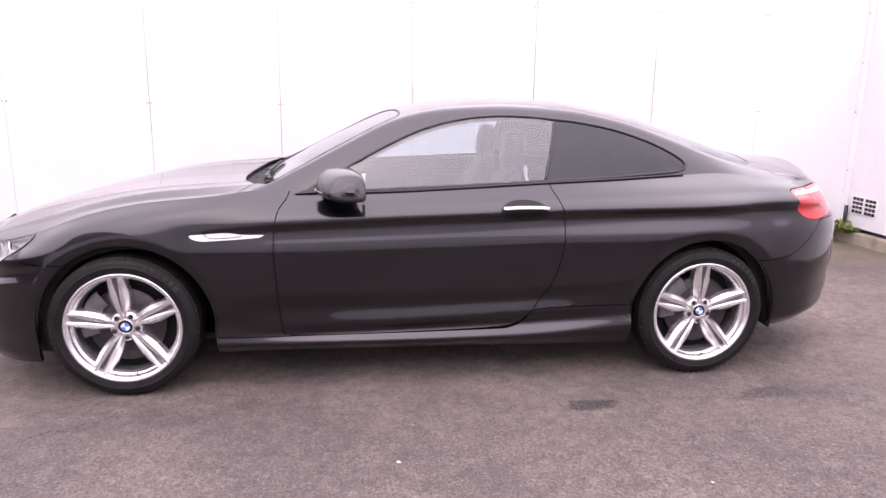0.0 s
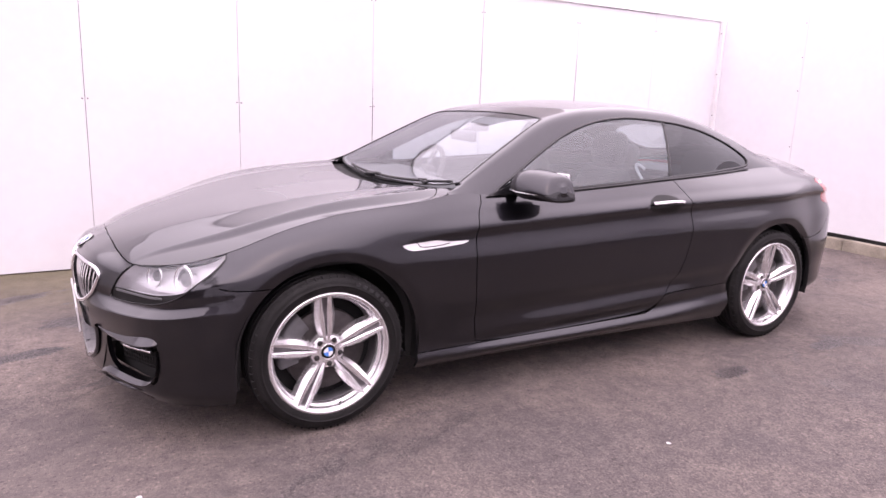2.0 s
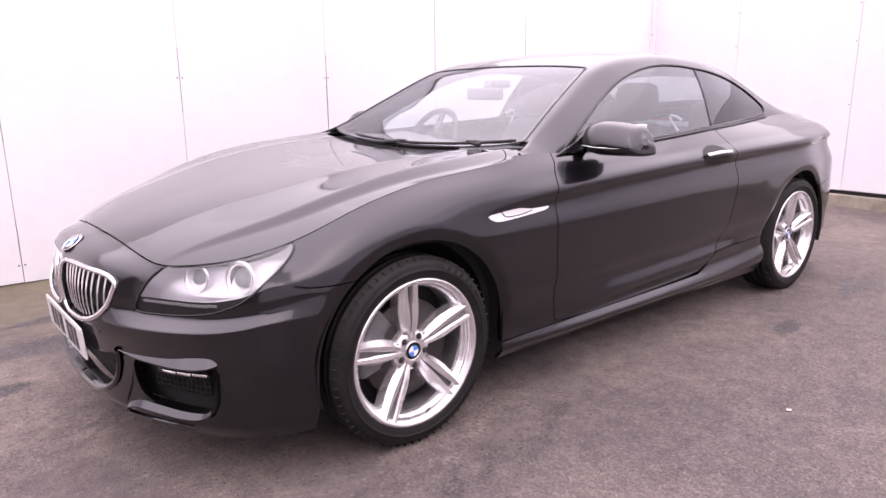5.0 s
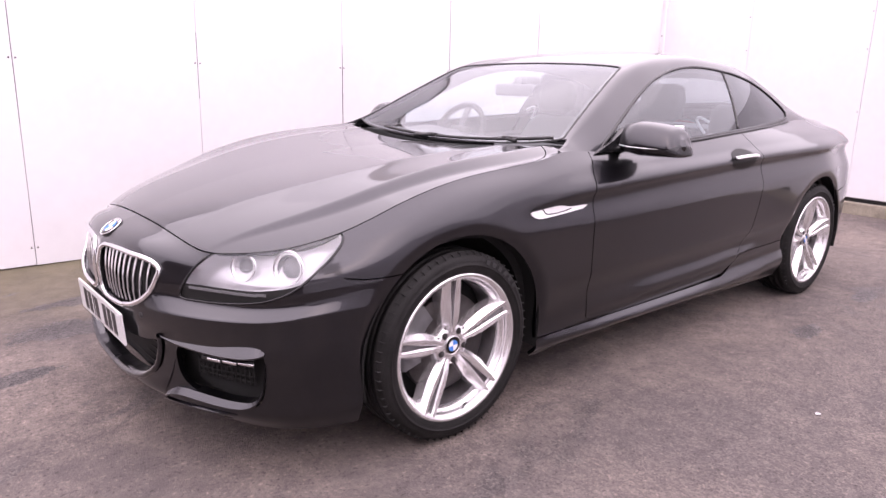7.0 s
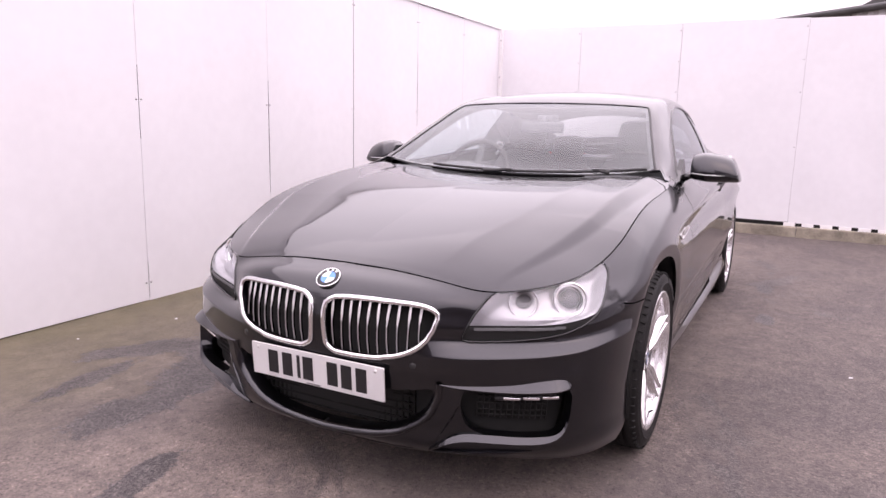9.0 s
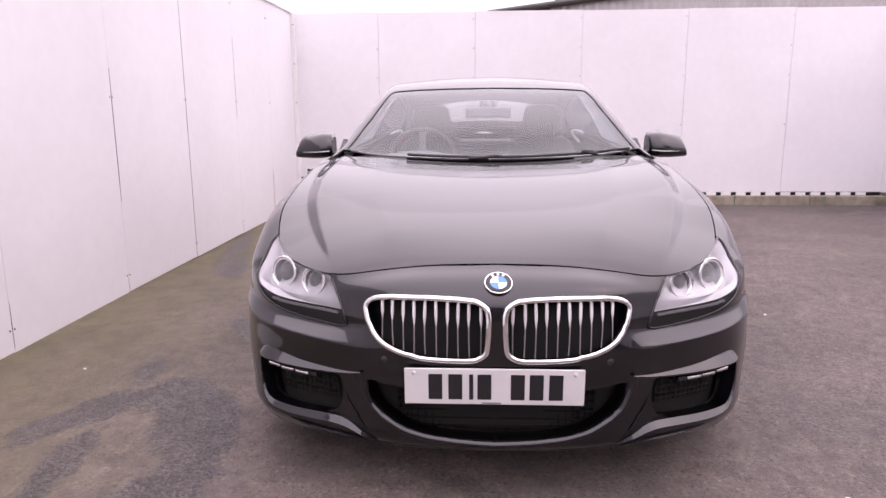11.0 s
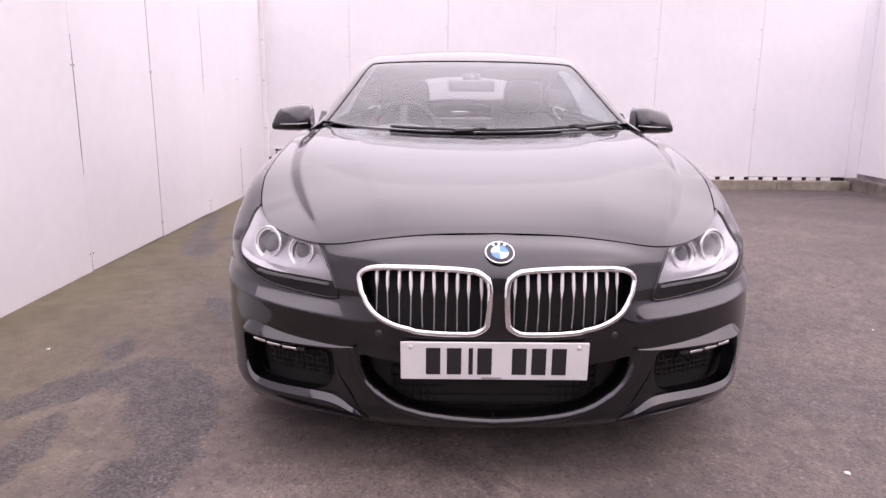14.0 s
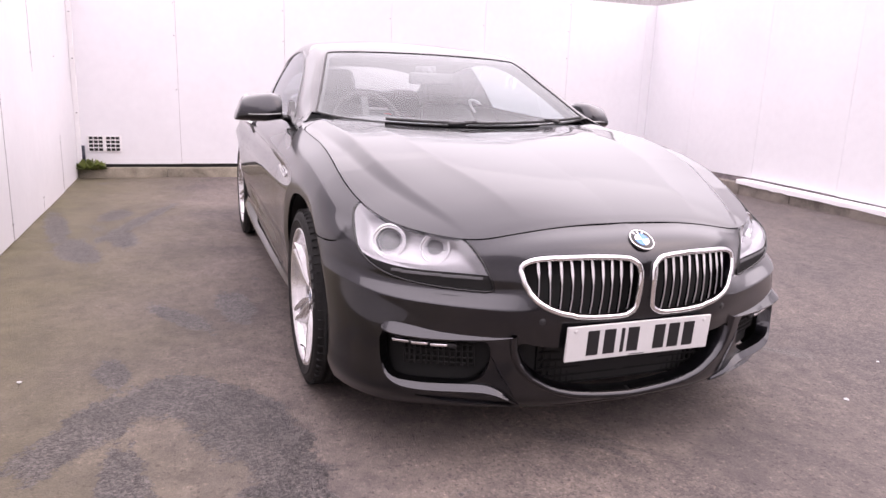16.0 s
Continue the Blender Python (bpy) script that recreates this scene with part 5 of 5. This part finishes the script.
def window_trim(side):
    S = -1 if side else 1
    P = resample(SIDEGLASS, 150)
    pts, nor = CABIN.at(xz, P, yC > .5)
    mesh_object("window_trim", *tube(pts * (1, S, 1), .0075, True, 8, .6, nor * (1, S, 1)), GLOSSBLACK, car, "gloss black window surround" if not side else "")
    a, n = CABIN.at(xz, [(2.018 + .28 * (z - 1.0), z) for z in np.linspace(1.0, 1.305, 12)], yC > .5)
    mesh_object("pillar_strip", *tube((a - n * .002) * (1, S, 1), .009, False, 8, .5, n * (1, S, 1)), GLOSSBLACK, car)
    xs = np.linspace(.84, 2.78, 60)
    yb, zb = belt(xs)
    mesh_object("belt_moulding", *tube(np.c_[xs, -(yb + .002) * S, zb + .002], .007, False, 8), GLOSSBLACK, car)

for side in (False, True):
    side_vent(side)
    door_handle(side)
    wing_mirror(side)
    window_trim(side)
P = resample(SCREEN, 160)
P = P[P[:, 1] > -.0]
order = np.argsort(np.unwrap(np.arctan2(P[:, 1] - .0, P[:, 0] - 1.0)))
pts, nor = CABIN.at(xy, P[order], xC < 1.6)
for S in (1, -1):
    mesh_object("windscreen_seal", *tube(pts * (1, S, 1), .0055, False, 8, .5, nor * (1, S, 1)), PLASTIC, car)
band = CABIN.cut(screen, -screen - .022)
shell("windscreen_border", offset_piece(band, -.0045), PLASTIC, car, "", 0.0, both=True)

# ---- wipers ----
def wiper(y0, y1, pivot, lift):
    ys = np.linspace(y0, y1, 16)
    a, n = CABIN.at(xy, [(.612 + .085 * (abs(y) / .7) ** 2 + lift, abs(y)) for y in ys], xC < 1.2)
    a[:, 1] = ys
    w = mesh_object("wiper", *tube(a + np.c_[np.full(16, -.006), np.zeros(16), np.full(16, .008)], .0085, False, 8, .8), PLASTIC, car, "black windscreen wiper")
    mid = a[9] + (-.008, 0, .014)
    py = np.linspace(pivot, mid[1], 6)
    q, _ = CABIN.at(xy, [(.600 + .085 * (abs(y) / .7) ** 2, abs(y)) for y in py], xC < 1.2)
    q[:, 1] = py
    arm = q + np.c_[np.full(6, -.008), np.zeros(6), np.linspace(.004, .015, 6)]
    mesh_object("wiper_arm", *tube(arm, [.011, .010, .0085, .008, .0075, .007], False, 8), PLASTIC, w)
    mesh_object("arm_cap", *block(mid[0] - .012, mid[0] + .012, mid[1] - .03, mid[1] + .03, mid[2] - .010, mid[2] + .006, .004), PLASTIC, w)

wiper(.40, -.30, .10, .0)
wiper(-.16, -.68, -.52, .0)

# ---- inside the cabin ----
dash = []
for y in np.linspace(-.70, .70, 29):
    hump = .030 * math.exp(-((y - .37) / .16) ** 2)
    dash.append([(.62, y, .93), (.72, y, .955 + hump * .3), (.92, y, .958 + hump), (1.02, y, .935 + hump), (1.06, y, .88), (1.02, y, .72), (.98, y, .45)])
G = np.array(dash)
i = np.arange(29 * 7).reshape(29, 7)
mesh_object("dashboard", G.reshape(-1, 3), np.stack([i[:-1, :-1], i[1:, :-1], i[1:, 1:], i[:-1, 1:]], -1).reshape(-1, 4), GREYTRIM, car, "dark grey dashboard")

def seat(x, y, rear=False):
    def sweep(rows):
        vs, fs, n = [], [], 20
        for cx, cz, hw, th in rows:
            for k in range(n):
                a = 2 * math.pi * k / n
                c, s = math.cos(a), math.sin(a)
                vs.append((x + cx + th * math.copysign(abs(s) ** .7, s), y + hw * math.copysign(abs(c) ** .6, c), cz))
        for r in range(len(rows) - 1):
            for k in range(n):
                fs.append((r * n + k, r * n + (k + 1) % n, (r + 1) * n + (k + 1) % n, (r + 1) * n + k))
        fs += [tuple(range(n)), tuple((len(rows) - 1) * n + k for k in range(n))]
        return vs, fs
    top = .90 if rear else 1.02
    b = mesh_object("seat", *sweep([(-.04, .42, .21, .05), (0, .50, .25, .08), (.05, .70, .26, .075), (.10, .88 if not rear else .80, .24, .06), (.14, top - .03, .19, .05), (.15, top, .14, .03)]), FABRIC, car, "dark leather seat")
    mesh_object("headrest", *sweep([(.15, top + .01, .08, .03), (.15, top + .04, .125, .05), (.16, top + .13, .13, .05), (.165, top + .19, .115, .042), (.165, top + .21, .08, .02)]), FABRIC, b)
    mesh_object("cushion", *block(x - .52, x + .02, y - .26, y + .26, .36, .50, .06), FABRIC, b)
    return b

for y in (-.37, .37):
    s = seat(1.78, y)
    o = math.copysign(1, y)
    # bent white hook on the outer side of each headrest
    mesh_object("pale_hook", *tube(rounded([(1.955, y + o * .275, 1.040), (1.96, y + o * .225, 1.062), (1.962, y + o * .195, 1.055), (1.965, y + o * .215, 1.02), (1.97, y + o * .25, .98)], 2, False), .0085, False, 6), BADGEWHITE, s)
    seat(2.60, y * .92, True)
part("parcel_shelf", box(bmesh.new(), 2.72, 3.25, -.56, .56, .93, .955, .01), GREYTRIM, car)
t = Matrix.Translation((1.10, .37, .925)) @ pose(0, 0, 0, 0, -62, 0)
w = mesh_object("steering_wheel", *tube([(.185 * math.cos(a), .185 * math.sin(a), 0) for a in np.linspace(0, 2 * math.pi, 49)[:-1]], .016, True, 10), FABRIC, car, "dark leather steering wheel")
w.matrix_basis = t
mesh_object("wheel_boss", *block(-.06, .06, -.075, .075, -.03, .01, .02), FABRIC, w)
for a in (0, 180, 270):
    part("wheel_spoke", box(bmesh.new(), .05, .18, -.02, .02, -.012, .004, .006), GREYTRIM, w).matrix_basis = pose(0, 0, 0, 0, 0, a + 90)
mesh_object("column", *tube([(1.10, .37, .92), (.98, .37, .86)], .05), GREYTRIM, w).matrix_parent_inverse = t.inverted()
m = mesh_object("rear_view_mirror", *block(1.140, 1.170, -.125, .125, 1.150, 1.212, .014), GREYTRIM, car, "dark grey interior mirror")
mesh_object("mirror_stem", *tube([(1.16, 0, 1.205), (1.185, 0, 1.222), (1.22, 0, 1.235)], .016), GREYTRIM, m)
mesh_object("sensor_housing", *block(1.195, 1.30, -.048, .048, 1.208, 1.250, .016), GREYTRIM, m)

# ---- fittings of the yard ----
post = part("corner_post", box(bmesh.new(), BACK_X - .045, BACK_X - .001, FENCE_Y - .05, FENCE_Y - .001, .10, WALL_H + .01, .006), POSTWHITE, None, "white square corner post between two walls")
tagged(post, category="post", kind="structure")
for z in (.72, 1.30, 1.78, 2.25):
    part("bracket", box(bmesh.new(), BACK_X - .052, BACK_X - .044, FENCE_Y - .056, FENCE_Y + 0.0 - .004, z - .016, z + .016, .002), POSTWHITE, post)
    v, f = lathe([(.0001, -.056), (.006, -.0545), (.007, -.052)], 10, 'x')
    mesh_object("screw", [(x + BACK_X, y + FENCE_Y - .03, zz + z) for x, y, zz in v], f, STEEL, post)
cap = part("wall_capping", box(bmesh.new(), -30, BACK_X - .05, FENCE_Y - .02, FENCE_Y + .10, WALL_H, WALL_H + .012), POSTWHITE, None, "thin white capping on the boarded wall")
tagged(cap, category="trim", kind="structure")

def sill_board(x0, x1, rnd):
    """A thin white board lapped over the kerb's edge, its lower rim chipped."""
    vs, fs, n = [], [], 24
    for i in range(n + 1):
        x = x0 + (x1 - x0) * i / n
        t = kerb_top(x)
        low, out = t - .004 - rnd.uniform(0, .012), .122 + rnd.uniform(-.004, .004)
        vs += [(x, SIDE_Y + y, z) for y, z in ((.004, t + .008), (.110, t + .008), (.110, low), (out, low), (out, t + .040), (out - .008, t + .047), (.004, t + .051))]
    for i in range(n):
        fs += [(7 * i + k, 7 * i + (k + 1) % 7, 7 * i + 7 + (k + 1) % 7, 7 * i + 7 + k) for k in range(7)]
    fs += [tuple(range(7)), tuple(7 * n + k for k in range(7))]
    st = mesh_object("sill_board", vs, fs, POSTWHITE, None, "chipped white board lapped over the kerb's edge", False)
    return tagged(st, category="board", group="white boards along the kerb")

rnd = random.Random(8)
for k in range(4):
    sill_board(max(-4.39, 1.71 - 2.4 * k), 4.1 - 2.4 * k - .012 * (k % 2), rnd)

# dark strip added for the shade in the gap between kerb and wall
strip = part("gap_shade", box(bmesh.new(), BACK_X + .016, BACK_X + .06, SIDE_Y + .15, FENCE_Y, KERB + .002, .165), DARK, wall_back)

def vent_grid():
    """A white air vent with two columns of four slotted openings."""
    v = part("air_vent", box(bmesh.new(), BACK_X - .012, BACK_X - .001, 1.938, 2.288, .292, .472, .004), POSTWHITE, None, "white plastic air vent with dark slots on the wall")
    tagged(v, category="vent")
    for c in range(2):
        for r in range(4):
            for k in range(3):
                y = 1.948 + .175 * c + .012 + .049 * k
                z = .300 + .043 * r
                part("slot", box(bmesh.new(), BACK_X - .0145, BACK_X - .010, y, y + .040, z, z + .030), DARK, v)
    return v

vent_grid()
for k, y in enumerate([-1.24 - .185 * i for i in range(20)]):
    b = part("wall_spacer", box(bmesh.new(), BACK_X - .004, BACK_X + .012, y - .060, y + .060, KERB + .003, .152, .003), POSTWHITE, None, "short white packing block under the wall")
    tagged(b, category="block", group="packing blocks under the back wall")
pipe = mesh_object("pipe_stub", *tube([(BACK_X - .03, 2.335, KERB), (BACK_X - .03, 2.335, .36)], .018, False, 12), material("dark_blue_plastic", (.012, .014, .03), .4), None, "short dark blue pipe stub in the wall corner")
tagged(pipe, category="pipe")

def leaf_clump(name, cx, cy, cz, r, n, label):
    rnd = random.Random(5)
    vs, fs = [], []
    for i in range(n):
        a, e, L = rnd.uniform(0, 6.28), rnd.uniform(.3, 1.4), rnd.uniform(.5, 1) * r
        d = Vector((math.cos(a) * math.cos(e), math.sin(a) * math.cos(e), math.sin(e)))
        s = Vector((-math.sin(a), math.cos(a), 0)) * L * .22
        o = Vector((cx + rnd.uniform(-.5, .5) * r, cy + rnd.uniform(-.8, .8) * r, cz))
        k = len(vs)
        vs += [tuple(o), tuple(o + d * L * .5 + s), tuple(o + d * L + Vector((0, 0, -.15 * L))), tuple(o + d * L * .5 - s)]
        fs.append((k, k + 1, k + 2, k + 3))
    w = mesh_object(name, vs, fs, LEAF, None, label, False)
    return tagged(w, category="weed")

leaf_clump("weed", BACK_X - .08, 2.26, KERB - .01, .16, 150, "small green weed growing on the kerb by the wall")

def screws():
    lots = []
    for x in FENCE_EDGES:
        if -3.5 < x < 6:
            for dx in (-.018, .018):
                for z in (1.29, 2.2, .12):
                    v, f = lathe([(.0001, -.0025), (.005, -.002), (.006, 0)], 8)
                    lots.append(([(a + x + dx, b + FENCE_Y, c + z + .004 * dx) for a, b, c in v], f))
    for y in BACK_EDGES[2:-1]:
        for z in (1.0, 1.6, 1.95, 2.3):
            v, f = lathe([(.0001, -.0025), (.005, -.002), (.006, 0)], 8, 'x')
            lots.append(([(a + BACK_X, b + y + .02, c + z) for a, b, c in v], f))
    s = mesh_object("wall_screws", *merged(*lots), STEEL, None, "small steel screw heads along the wall joints")
    return tagged(s, category="screws", kind="stuff")

screws()

# pale bits of litter on the tarmac
rnd = random.Random(3)
for x, y, r in ((.237, 1.907, .015), (-.761, -1.095, .015), (1.23, -1.63, .014), (-.3, 2.05, .010), (2.4, -1.9, .009), (.6, -2.0, .009), (-.5, -1.6, .010)):
    bm = bmesh.new()
    bmesh.ops.create_icosphere(bm, subdivisions=1, radius=r)
    for v in bm.verts:
        v.co = Vector((v.co.x * rnd.uniform(.4, 1), v.co.y * rnd.uniform(.3, .9), v.co.z * .3 + r * .2))
    s = part("litter_scrap", bm, WHITEPLATE, None, "tiny pale scrap lying on the tarmac")
    s.matrix_basis = pose(x, y, .004, 0, 0, rnd.uniform(0, 180))
    tagged(s, category="scrap", group="scraps on the ground")

# ---- a workshop roof beyond the back wall ----
def far_building():
    b = mesh_object("workshop", *block(18.4, 30, -34, -2.1, 0, 3.95), CLADDING, None, "grey corrugated workshop beyond the wall with a dark roof verge", False)
    tagged(b, category="building")
    n = 120
    vs, fs = [], []
    for i in range(n + 1):
        y = -2.0 - 14 * i / n
        x = 18.35 - .05 * (i % 2)
        top = 3.97 + .118 * -(y + .4)
        vs += [(x, y, 0), (x, y, min(top, 5.5))]
    fs = [(2 * i, 2 * i + 1, 2 * i + 3, 2 * i + 2) for i in range(n)]
    mesh_object("cladding", vs, fs, CLADDING, b, "", False)
    mesh_object("verge", *tube([(18.2, -.2, 3.93), (18.2, -14, 5.60)], .09, False, 4), ROOFDARK, b, "dark roof verge")
    mesh_object("roof", [(18.2, -.2, 3.98), (18.2, -14, 5.65), (30, -14, 5.65), (30, -.2, 3.98)], [(0, 1, 2, 3)], ROOFDARK, b)
    mesh_object("rooflight", [(19.5, -1.8, 4.20), (19.5, -3.6, 5.2), (19.5, -12, 5.9), (19.5, -12, 5.4)], [(0, 1, 2, 3)], ROOFDARK, b)

far_building()
